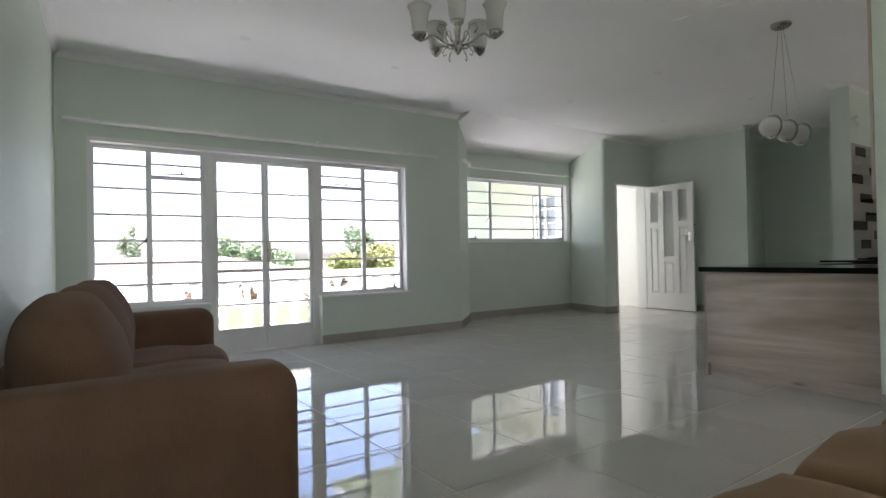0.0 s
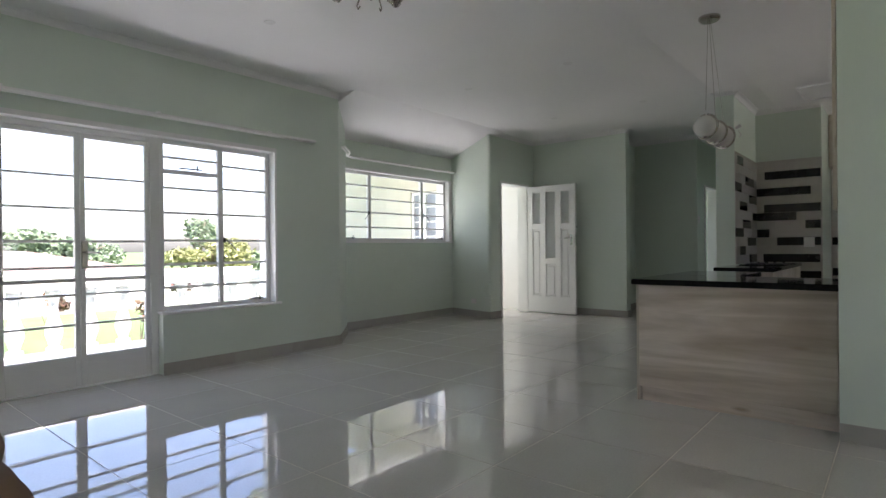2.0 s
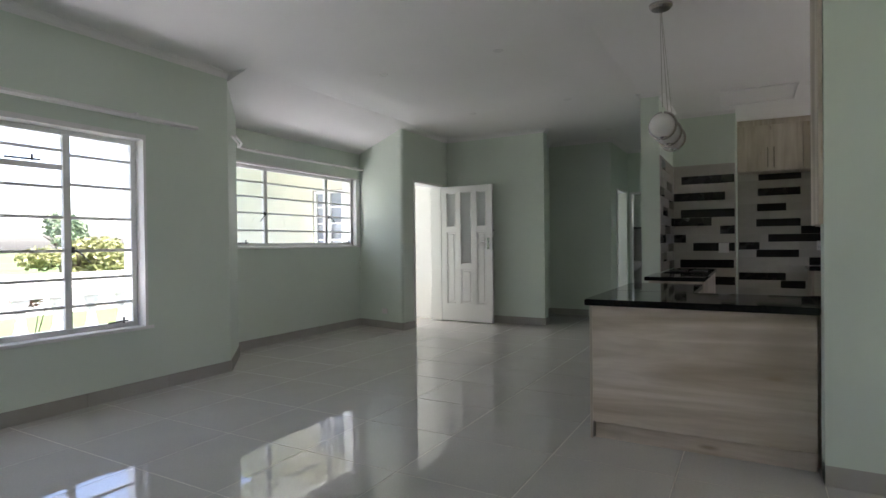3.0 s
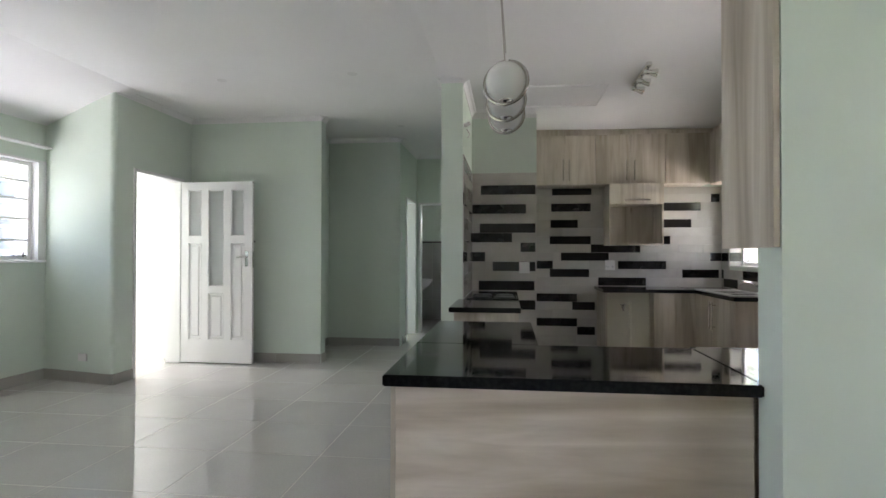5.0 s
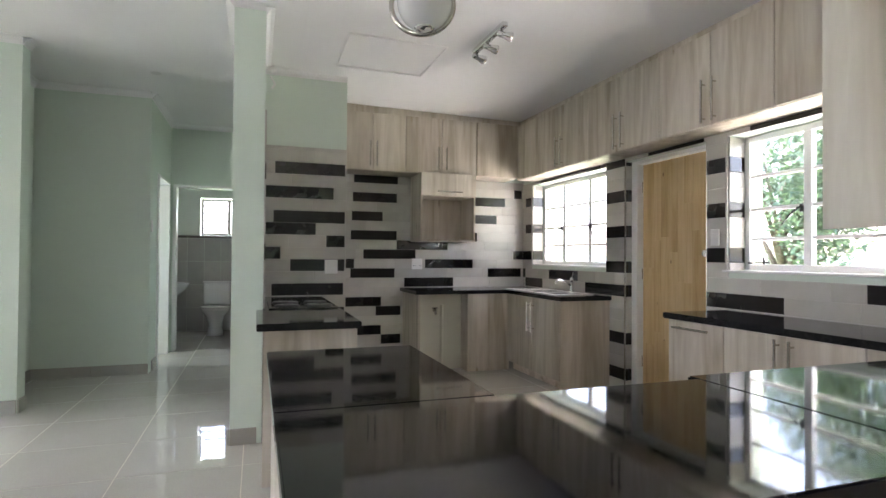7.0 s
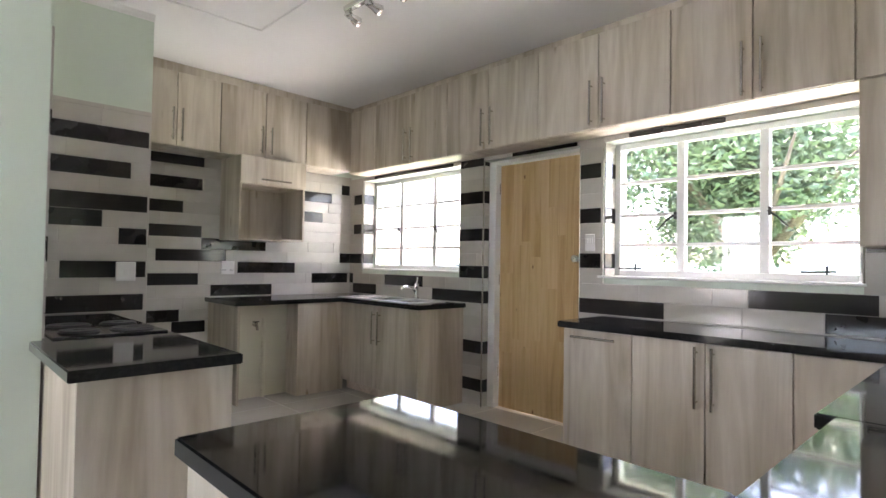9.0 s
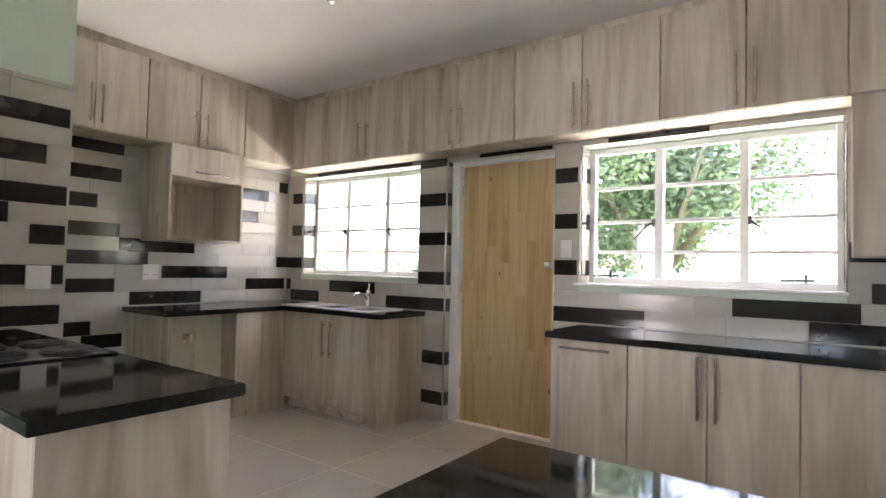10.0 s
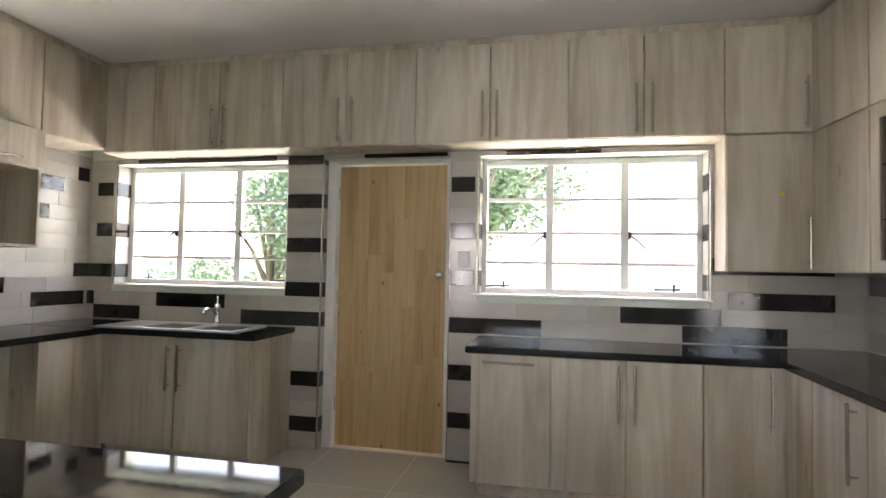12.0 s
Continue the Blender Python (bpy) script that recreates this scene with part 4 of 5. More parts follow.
boxpart("front_panel", 0.0, 1.85, -0.016, -0.001, 0.0, BZ1, M_OAK, st)
boxpart("end_panel", -0.018, -0.001, -0.016, 0.465, 0.0, BZ1 - 0.002, M_OAK, st)
# peninsula
pn = thing("peninsula_cabinet", "oak-look breakfast peninsula with horizontal grain", "kitchen cabinet")
boxpart("front_panel", 5.575, 5.593, 2.41, 3.53, 0.10, 0.80, M_OAKH, pn, "oak-look panel with horizontal grain", 0.001)
boxpart("plinth", 5.60, 5.618, 2.41, 3.52, 0.0, 0.097, M_OAKH, pn)
boxpart("end_panel", 5.575, 6.98, 3.531, 3.547, 0.0, 0.80, M_OAK, pn)
boxpart("inner_panel", 6.20, 6.98, 3.05, 3.066, 0.0, 0.80, M_OAK, pn)
boxpart("cheek_panel", 6.964, 6.98, 3.068, 3.529, 0.0, 0.80, M_OAK, pn)

# granite worktops
def worktop(label, plan, z0=0.80, z1=0.838):
    bm = bmesh.new()
    quad_prism(bm, plan, z0, z1)
    bmesh.ops.bevel(bm, geom=[e for e in bm.edges if abs(e.verts[0].co.z - e.verts[1].co.z) < 1e-5], offset=0.004, segments=2, affect="EDGES")
    return tagged(part("worktop", bm, M_GRANITE), label, "worktop")


worktop("polished black granite worktop of the peninsula", [(5.53, 2.40), (6.19, 2.40), (6.19, 3.565), (5.53, 3.565)])
worktop("polished black granite arm of the peninsula worktop", [(6.192, 3.03), (7.00, 3.03), (7.00, 3.565), (6.192, 3.565)])
worktop("polished black granite worktop along the dividing wall", [(5.582, 0.575), (6.23, 0.575), (6.23, 2.398), (5.582, 2.398)])
worktop("polished black granite worktop under the window", [(6.232, 0.575), (7.82, 0.575), (7.82, 1.125), (6.232, 1.125)])
worktop("polished black granite worktop of the hob", [(7.83, 3.07), (9.765, 3.07), (9.765, 3.558), (8.605, 3.558), (8.605, 3.60), (7.83, 3.60)])
worktop("polished black granite worktop round the sink", [(9.12, 0.575), (10.86, 0.575), (10.86, 1.10), (9.12, 1.10)])
worktop("polished black granite worktop over the appliance bay", [(10.20, 1.102), (10.86, 1.102), (10.86, 2.09), (10.20, 2.09)])

# sink
sink = thing("kitchen_sink", "stainless steel double-bowl sink with drainer", "sink")
sink.location = (9.30, 0.64, 0.838)
W, D = 1.02, 0.42
bowls = ((0.04, 0.36), (0.40, 0.72))
bm = bmesh.new()
xs = [0, 0.04, 0.36, 0.40, 0.72, W]
for a, b in zip(xs, xs[1:]):
    if (a, b) in bowls:
        box(bm, a, b, 0, 0.05, 0.0, 0.008)
        box(bm, a, b, D - 0.05, D, 0.0, 0.008)
    else:
        box(bm, a, b, 0, D, 0.0, 0.008)
part("deck", bm, M_INOX, sink, "brushed steel deck")
for k in range(7):
    boxpart("drainer_rib", 0.76, 0.98, 0.07 + k * 0.043, 0.082 + k * 0.043, 0.0085, 0.013, M_INOX, sink, "", 0.002)
for a, b in bowls:
    bm = bmesh.new()
    z = -0.12
    ring0 = [(a, 0.05), (b, 0.05), (b, D - 0.05), (a, D - 0.05)]
    top = [bm.verts.new((x, y, 0.007)) for x, y in ring0]
    low = [bm.verts.new((x + (0.02 if x == a else -0.02), y + (0.02 if y == 0.05 else -0.02), z)) for x, y in ring0]
    for i in range(4):
        bm.faces.new((top[i], top[(i + 1) % 4], low[(i + 1) % 4], low[i]))
    bm.faces.new(low)
    part("bowl", bm, M_INOX, sink, "steel bowl")
tap = thing("mixer_tap", "chrome kitchen mixer tap with raised lever", "tap")
tap.location = (9.70, 0.625, 0.846)
bm = bmesh.new()
lathe(bm, [(0.026, 0), (0.026, 0.012), (0.019, 0.02), (0.019, 0.10), (0.023, 0.11), (0.02, 0.135), (0.006, 0.14)], Matrix(), 16)
part("tap_body", bm, M_CHROME, tap, "", True)
bm = bmesh.new()
tube(bm, [(0, 0.01, 0.06), (-0.02, 0.08, 0.10), (-0.03, 0.16, 0.115), (-0.035, 0.2, 0.10), (-0.036, 0.205, 0.085)], 0.010, 10)
part("spout", bm, M_CHROME, tap, "", True)
bm = bmesh.new()
tube(bm, [(0, 0, 0.135), (0.012, -0.02, 0.16), (0.02, -0.03, 0.19)], 0.007, 8)
part("lever", bm, M_CHROME, tap, "", True)

# hob
M_HOB = mat("black_hob_glass", (0.012, 0.012, 0.013), 0.08)
hob = thing("hob", "black four-plate electric hob set in the worktop", "hob")
hob.location = (8.60, 3.085, 0.838)
boxpart("hob_plate", 0, 0.58, 0, 0.44, 0, 0.008, M_HOB, hob, "", 0.003)
M_PLATE = mat("cast_iron_plate", (0.03, 0.03, 0.03), 0.45, 0.3)
for x, y, r in ((0.15, 0.11, 0.085), (0.15, 0.32, 0.075), (0.40, 0.11, 0.075), (0.40, 0.32, 0.085)):
    bm = bmesh.new()
    lathe(bm, [(r + 0.006, 0.008), (r + 0.006, 0.012), (r, 0.014), (r, 0.018), (r * 0.3, 0.018), (r * 0.28, 0.016), (0.004, 0.016)], pose(x, y, 0), 24)
    part("hotplate", bm, M_PLATE, hob, "round cast-iron hotplate")
for k in range(4):
    bm = bmesh.new()
    lathe(bm, [(0.016, 0.008), (0.016, 0.02), (0.012, 0.026), (0.003, 0.026)], pose(0.545, 0.09 + k * 0.085, 0), 12)
    part("knob", bm, M_HOB, hob)

# sockets and switches
M_PLASTIC = mat("white_plastic", (0.78, 0.77, 0.74), 0.35)


def wall_plate(name, label, m, w, h, dots, category):
    """Wall plate in local x, z with its face at -y."""
    s = thing(name, label, category)
    s.matrix_world = m
    boxpart("plate", -w / 2, w / 2, -0.011, 0, -h / 2, h / 2, M_PLASTIC, s, "", 0.003)
    for x, z, dw, dh in dots:
        boxpart("rocker", x - dw / 2, x + dw / 2, -0.015, -0.0105, z - dh / 2, z + dh / 2, M_PLASTIC if dw > 0.008 else M_BLACKMETAL, s, "", 0.001)
    return s


SOCK = [(-0.035, 0.035, 0.014, 0.022), (0.035, 0.035, 0.014, 0.022), (-0.045, -0.02, 0.006, 0.01), (-0.025, -0.02, 0.006, 0.01), (0.025, -0.02, 0.006, 0.01), (0.045, -0.02, 0.006, 0.01)]
wall_plate("wall_socket", "white double wall socket on the strip tiles", pose(10.845, 1.90, 1.10, 0, 0, -90), 0.12, 0.12, SOCK, "socket")
wall_plate("stove_switch", "white isolator switch beside the hob", pose(9.745, 2.99, 1.09, 0, 0, -90), 0.11, 0.12, [(0, 0, 0.022, 0.036)], "switch")
wall_plate("light_switch", "white three-gang switch beside the back door", pose(7.93, 0.583, 1.33, 0, 0, 180), 0.075, 0.115, [(-0.018, 0.012, 0.012, 0.03), (0.0, 0.012, 0.012, 0.03), (0.018, 0.012, 0.012, 0.03)], "switch")
wall_plate("light_switch", "white two-gang switch in the hall", pose(11.10, 4.605, 1.47, 0, 0, 0), 0.075, 0.115, [(-0.012, 0, 0.014, 0.03), (0.012, 0, 0.014, 0.03)], "switch")
wall_plate("wall_socket", "white socket low on the bay wall", pose(8.60, 7.20, 0.24, 0, 0, -101.4), 0.11, 0.07, SOCK[:2], "socket")
bm = bmesh.new()
tube(bm, [(8.64, 3.553, 2.38), (8.64, 3.53, 2.38), (8.64, 3.50, 2.40)], 0.02, 8)
tube(bm, [(8.66, 3.53, 2.35), (8.66, 3.50, 2.30), (8.655, 3.52, 2.27)], 0.006, 6)
tagged(part("cable_stub", bm, M_PLASTIC), "loose white cable end at the wall corner", "cable")

# ---- lights ----
M_RIM = mat("satin_rim", (0.72, 0.72, 0.70), 0.35, 0.4)


def downlight(x, y, z):
    d = thing("downlight", "small recessed ceiling spotlight with steel rim", "ceiling light", "recessed ceiling spots", at=(x, y, z))
    bm = bmesh.new()
    lathe(bm, [(0.028, -0.001), (0.040, -0.004), (0.045, 0.0), (0.045, 0.004), (0.028, 0.004)], Matrix(), 20)
    part("rim", bm, M_RIM, d, "", True)
    bm = bmesh.new()
    lathe(bm, [(0.027, 0.003), (0.02, 0.0), (0.004, -0.001)], Matrix(), 16)
    part("lens", bm, M_OPAL, d)
    return d


first = downlight(2.76, 5.86, CEIL)
for x, y in ((4.18, 5.82), (6.60, 5.76), (8.46, 5.73), (6.56, 4.55), (8.42, 4.51), (10.37, 4.47)):
    copy_thing(first, pose(x, y, CEIL))

# chandelier
ch = thing("chandelier", "brushed steel five-arm chandelier with frosted glass bells", "chandelier", at=(3.72, 4.20, 2.335))
bm = bmesh.new()
lathe(bm, [(0.004, -0.005), (0.03, 0.03), (0.045, 0.06), (0.03, 0.085), (0.018, 0.11), (0.022, 0.16), (0.034, 0.27), (0.045, 0.30), (0.02, 0.32), (0.012, 0.40), (0.012, CEIL - 2.345), (0.06, CEIL - 2.34), (0.065, CEIL - 2.321)], Matrix(), 18)
part("stem", bm, M_STEEL, ch, "", True)
for k in range(5):
    a = 2 * math.pi * k / 5 + 0.297
    c, s = math.cos(a), math.sin(a)
    bm = bmesh.new()
    tube(bm, [(c * r, s * r, z) for r, z in ((0.03, 0.055), (0.10, 0.07), (0.15, 0.105), (0.19, 0.115), (0.22, 0.09), (0.26, 0.07), (0.295, 0.085), (0.32, 0.11))], 0.008, 8)
    tube(bm, [(c * r, s * r, z) for r, z in ((0.04, 0.08), (0.07, 0.13), (0.09, 0.19), (0.13, 0.20), (0.145, 0.16), (0.12, 0.13))], 0.005, 6)
    tube(bm, [(c * r, s * r, z) for r, z in ((0.06, 0.06), (0.09, 0.03), (0.11, 0.0), (0.10, -0.02), (0.085, -0.01))], 0.004, 6)
    arm = part("arm", bm, M_STEEL, ch, "scrolled steel arm", True)
    m = pose(c * 0.265, s * 0.265, 0.085)
    bm = bmesh.new()
    lathe(bm, [(0.006, -0.02), (0.02, -0.005), (0.042, 0.02), (0.044, 0.035), (0.03, 0.04)], m, 16)
    part("cup", bm, M_STEEL, arm, "", True)
    bm = bmesh.new()
    prof = [(0.03, 0.038), (0.05, 0.05), (0.055, 0.10), (0.058, 0.15), (0.068, 0.19), (0.082, 0.215), (0.079, 0.215), (0.065, 0.19), (0.055, 0.15), (0.052, 0.10), (0.045, 0.055), (0.01, 0.045)]
    lathe(bm, prof, m, 20)
    part("shade", bm, M_OPAL, arm, "frosted glass bell shade", True)

# pendant of three globes
pd = thing("pendant_light", "steel pendant with three opal globes in steel rings", "pendant light", at=(6.14, 3.17, 0))
ztop = 2.758
bm = bmesh.new()
lathe(bm, [(0.075, ztop), (0.075, ztop - 0.02), (0.06, ztop - 0.035), (0.005, ztop - 0.037)], pose(0.06, 0.045, 0), 20)
part("ceiling_rose", bm, M_STEEL, pd)
for x in (-0.26, 0.0, 0.24):
    g = pose(x, 0, 1.886)
    bm = bmesh.new()
    bmesh.ops.create_uvsphere(bm, u_segments=24, v_segments=16, radius=0.076, matrix=g)
    globe = part("globe", bm, M_OPAL, pd, "opal glass globe", True)
    bm = bmesh.new()
    lathe(bm, [(0.003, -0.082), (0.02, -0.078), (0.034, -0.066), (0.028, -0.064)], g, 14)
    part("finial", bm, M_CHROME, globe, "", True)
    bm = bmesh.new()
    pts = [(x + 0.03 * math.sin(t) + 0.02, 0.082 * math.sin(t), 1.888 + 0.082 * math.cos(t)) for t in [math.pi * (0.02 + 1.93 * i / 30) for i in range(31)]]
    tube(bm, pts, 0.0075, 8)
    part("ring", bm, M_STEEL, globe, "open brushed steel ring", True)
    bm = bmesh.new()
    tube(bm, [(x + 0.02, 0, 2.005), (0.06 + x * 0.15, 0.045, ztop - 0.03)], 0.002, 5)
    part("cable", bm, M_STEEL, pd)

# ceiling spot bar and loft hatch
sp = thing("spot_bar", "chrome ceiling spotlight bar with three heads", "ceiling light", at=(8.47, 2.07, 2.737))
bm = bmesh.new()
box(bm, -0.27, 0.27, -0.022, 0.022, -0.035, 0.0, 0.006)
part("bar", bm, M_CHROME, sp)
for x, lean in ((-0.21, -0.02), (0.02, 0.01), (0.23, 0.06)):
    bm = bmesh.new()
    tube(bm, [(x, 0, -0.035), (x, -0.01, -0.06)], 0.007, 6)
    tube(bm, [(x - 0.02, 0.0, -0.062), (x + 0.02, 0.0, -0.062)], 0.012, 8)
    head = pose(x, -0.005, -0.066) @ Matrix.Rotation(radians(100), 4, "X") @ Matrix.Rotation(lean * 4, 4, "Y")
    lathe(bm, [(0.010, -0.035), (0.020, -0.03), (0.022, 0.02), (0.030, 0.045), (0.033, 0.07), (0.027, 0.072), (0.01, 0.055)], head, 14)
    part("spot_head", bm, M_CHROME, sp, "swivelling chrome head", True)
hz = 2.742
bm = bmesh.new()
box(bm, 8.76, 9.46, 2.27, 2.285, hz - 0.012, hz + 0.02, 0.003)
box(bm, 8.76, 9.46, 2.985, 3.0, hz - 0.005, hz + 0.03, 0.003)
box(bm, 8.76, 8.775, 2.285, 2.985, hz - 0.01, hz + 0.03, 0.003)
box(bm, 9.445, 9.46, 2.285, 2.985, hz - 0.01, hz + 0.03, 0.003)
hatch = thing("trim_hatch", "white loft hatch in the kitchen ceiling", "hatch", kind="structure")
part("hatch_frame", bm, M_CEIL, hatch)

# ---- living room furniture ----
def cushion(bm, cx, cy, cz, w, d, h, puff=0.5, m=Matrix()):
    """Soft block: a rounded superellipsoid with slight unevenness."""
    n = 14
    start = len(bm.verts)
    made = bmesh.ops.create_cube(bm, size=2.0)
    edges = list({e for v in made["verts"] for e in v.link_edges})
    bmesh.ops.subdivide_edges(bm, edges=edges, cuts=n, use_grid_fill=True)
    bm.verts.ensure_lookup_table()
    for v in list(bm.verts)[start:]:
        p = v.co.copy()
        q = Vector((p.x * math.sqrt(max(0, 1 - p.y * p.y / 2 - p.z * p.z / 2 + p.y * p.y * p.z * p.z / 3)),
                    p.y * math.sqrt(max(0, 1 - p.z * p.z / 2 - p.x * p.x / 2 + p.z * p.z * p.x * p.x / 3)),
                    p.z * math.sqrt(max(0, 1 - p.x * p.x / 2 - p.y * p.y / 2 + p.x * p.x * p.y * p.y / 3))))
        r = p.lerp(q, puff)
        wob = 0.012 * noise.noise(Vector((r.x * 1.7 + cx, r.y * 1.7 + cy * 3, r.z * 1.7)))
        v.co = m @ Vector((cx + r.x * w / 2 + wob, cy + r.y * d / 2 + wob, cz + r.z * h / 2 + wob))


def sofa(label, length, seats, material, m, arm_h=0.638, arm_d=0.93):
    """Sofa along local y, back at x = 0, front at +x."""
    s = thing("sofa", label, "sofa")
    s.matrix_world = m
    arm = 0.25
    bm = bmesh.new()
    box(bm, 0.06, 0.86, arm, length - arm, 0.05, 0.27, 0.03, 3)
    part("base", bm, material, s, "", True)
    bm = bmesh.new()
    box(bm, 0.0, 0.2, 0.06, length - 0.06, 0.05, 0.58, 0.05, 3)
    part("back_frame", bm, material, s, "", True)
    for y in (0.0, length - arm):
        bm = bmesh.new()
        box(bm, 0.0, arm_d, y, y + arm, 0.04, arm_h, 0.085, 5)
        for v in bm.verts:
            if v.co.z > 0.4:
                v.co.z -= 0.035 * max(0.0, 0.45 - v.co.x)
        part("armrest", bm, material, s, "rounded upholstered armrest", True)
    w = (length - 2 * arm) / seats
    for k in range(seats):
        bm = bmesh.new()
        cushion(bm, 0.56, arm + (k + 0.5) * w, 0.345, 0.80, w - 0.006, 0.18, 0.38)
        part("seat_cushion", bm, material, s, "", True)
        bm = bmesh.new()
        tilt = pose(0.30, arm + (k + 0.5) * w, 0.622, 0, -13, 0)
        wide = 0.05 if k == 0 else 0.0
        cushion(bm, -0.01, -wide / 2, 0.0, 0.35, w - 0.01 + wide, 0.50, 0.95, tilt)
        part("back_cushion", bm, material, s, "plump loose back cushion", True)
    for x in (0.08, 0.82):
        for y in (0.08, length - 0.08):
            bm = bmesh.new()
            lathe(bm, [(0.022, 0.0), (0.028, 0.045)], pose(x, y, 0), 10)
            part("foot", bm, M_BLACKMETAL, s)
    return s


sofa("brown corded-fabric sofa with loose back cushions", 2.50, 3, M_SOFA, pose(1.165, 2.96, 0, 0, 0, -6.0))
sofa("brown corded-fabric sofa facing the glazed door, coloured as strongly lit", 2.50, 3, M_SOFA_LIT, pose(4.55, 0.95, 0, 0, 0, 90), 0.55, 0.86)

# ---- bathroom ----
M_CERAMIC = mat("white_ceramic", (0.82, 0.82, 0.80), 0.08)
wc = thing("toilet", "white ceramic close-coupled toilet", "toilet", at=(13.98, 4.17, 0))
bm = bmesh.new()
lathe(bm, [(0.12, 0.0), (0.11, 0.05), (0.09, 0.15), (0.13, 0.28), (0.19, 0.36), (0.195, 0.40)], pose(-0.22, 0, 0) @ Matrix.Diagonal((1.25, 1, 1, 1)), 24)
part("bowl", bm, M_CERAMIC, wc, "", True)
bm = bmesh.new()
lathe(bm, [(0.195, 0.40), (0.205, 0.405), (0.205, 0.425), (0.15, 0.435), (0.01, 0.437)], pose(-0.22, 0, 0) @ Matrix.Diagonal((1.25, 1, 1, 1)), 24)
part("seat_lid", bm, M_CERAMIC, wc, "", True)
boxpart("cistern", 0.02, 0.2, -0.19, 0.19, 0.42, 0.76, M_CERAMIC, wc, "", 0.025, 3)
boxpart("cistern_lid", 0.01, 0.21, -0.20, 0.20, 0.76, 0.79, M_CERAMIC, wc, "", 0.01, 2)
boxpart("foot_block", -0.05, 0.15, -0.09, 0.09, 0, 0.42, M_CERAMIC, wc, "", 0.03, 2)
bs = thing("washbasin", "small white wall-hung washbasin with chrome taps", "washbasin", at=(13.30, 4.85, 0.72))
bm = bmesh.new()
lathe(bm, [(0.05, -0.1), (0.15, -0.02), (0.2, 0.06), (0.205, 0.08), (0.18, 0.08), (0.13, 0.0), (0.03, -0.03)], pose(0, -0.18, 0) @ Matrix.Diagonal((1.2, 0.95, 1, 1)), 22)
part("bowl", bm, M_CERAMIC, bs, "", True)
boxpart("back_ledge", -0.22, 0.22, -0.08, 0.0, 0.0, 0.085, M_CERAMIC, bs, "", 0.015, 2)
bm = bmesh.new()
tube(bm, [(-0.03, -0.04, 0.085), (-0.03, -0.04, 0.15), (-0.03, -0.1, 0.16), (-0.03, -0.13, 0.14)], 0.012, 8)
part("tap", bm, M_CHROME, bs, "", True)
bm = bmesh.new()
tube(bm, [(0, -0.17, -0.1), (0, -0.17, -0.25), (0.0, -0.10, -0.28), (0, -0.02, -0.24)], 0.02, 8)
part("trap", bm, M_BLACKMETAL, bs, "dark waste trap", True)
M_BATHTILE = wall_tile("grey_bath_tile", (0.42, 0.41, 0.38), (0.50, 0.49, 0.46), 0.15)
bath = thing("wall_bathroom_tiling", "grey wall tiles to shoulder height", "tiling", kind="structure")
for i in range(6):
    for j in range(4):
        boxpart("tile", 14.288, 14.298, 3.41 + i * 0.242, 3.648 + i * 0.242, 0.003 + j * 0.36, 0.36 + j * 0.36, M_BATHTILE, bath)
for i in range(6):
    for j in range(4):
        boxpart("tile", 12.53 + i * 0.295, 12.822 + i * 0.295, 4.838, 4.848, 0.003 + j * 0.36, 0.36 + j * 0.36, M_BATHTILE, bath)

M_BORDER = wall_tile("dark_border_tile", (0.10, 0.095, 0.085), (0.14, 0.13, 0.115), 0.2)
for i in range(6):
    boxpart("border_tile", 14.286, 14.298, 3.41 + i * 0.242, 3.648 + i * 0.242, 1.446, 1.486, M_BORDER, bath, "dark border strip")
    boxpart("border_tile", 12.53 + i * 0.295, 12.822 + i * 0.295, 4.836, 4.848, 1.446, 1.486, M_BORDER, bath, "dark border strip")
bd = thing("door_3", "white flush bathroom door standing open", "door", kind="structure")
bd.matrix_world = pose(12.56, 3.87, 0.01, 0, 0, -4)
boxpart("door_leaf", 0.0, 0.68, -0.04, 0.0, 0.0, 2.0, M_WHITE, bd, "", 0.003)
bm = bmesh.new()
box(bm, 0.59, 0.63, 0.0, 0.008, 0.95, 1.12, 0.003)
tube(bm, [(0.61, 0.006, 1.06), (0.61, 0.045, 1.06), (0.51, 0.048, 1.055)], 0.008, 8)
part("door_handle", bm, M_CHROME, bd, "chrome lever handle on a plate")

# ---- outside ----
def leaf_material(name, a, b):
    m = mat(name, a, 0.5)
    info = m.node_tree.nodes.new("ShaderNodeNewGeometry")
    link(m, ramp(m, info.outputs["Random Per Island"], [(0.0, a), (1.0, b)]), bsdf(m).inputs["Base Color"])
    bsdf(m).inputs["Transmission Weight"].default_value = 0.0
    return m


M_LEAF = leaf_material("leaf_green", (0.075, 0.125, 0.07), (0.17, 0.23, 0.13))
M_LEAF2 = leaf_material("leaf_yellow_green", (0.13, 0.155, 0.05), (0.23, 0.235, 0.09))
M_BARK = plaster("bark", (0.10, 0.075, 0.055), (0.18, 0.14, 0.11), 0.9, 1.0)
M_GRASS = plaster("grass", (0.05, 0.10, 0.025), (0.10, 0.15, 0.045), 0.9, 1.0)
M_PAVE = plaster("veranda_screed", (0.45, 0.42, 0.38), (0.52, 0.49, 0.44), 0.7)
M_ROOF = plaster("roof_tile_weathered", (0.13, 0.10, 0.085), (0.19, 0.15, 0.125), 0.8, 1.0)
M_DARKGLASS = mat("dark_window", (0.05, 0.07, 0.09), 0.05)

bm = bmesh.new()
slab(bm, [(-600, -600, -0.45), (600, -600, -0.45), (600, 600, -0.45), (-600, 600, -0.45)], -0.05)
structure("ground", bm, M_GRASS, "sunlit lawn round the house")
bm = bmesh.new()
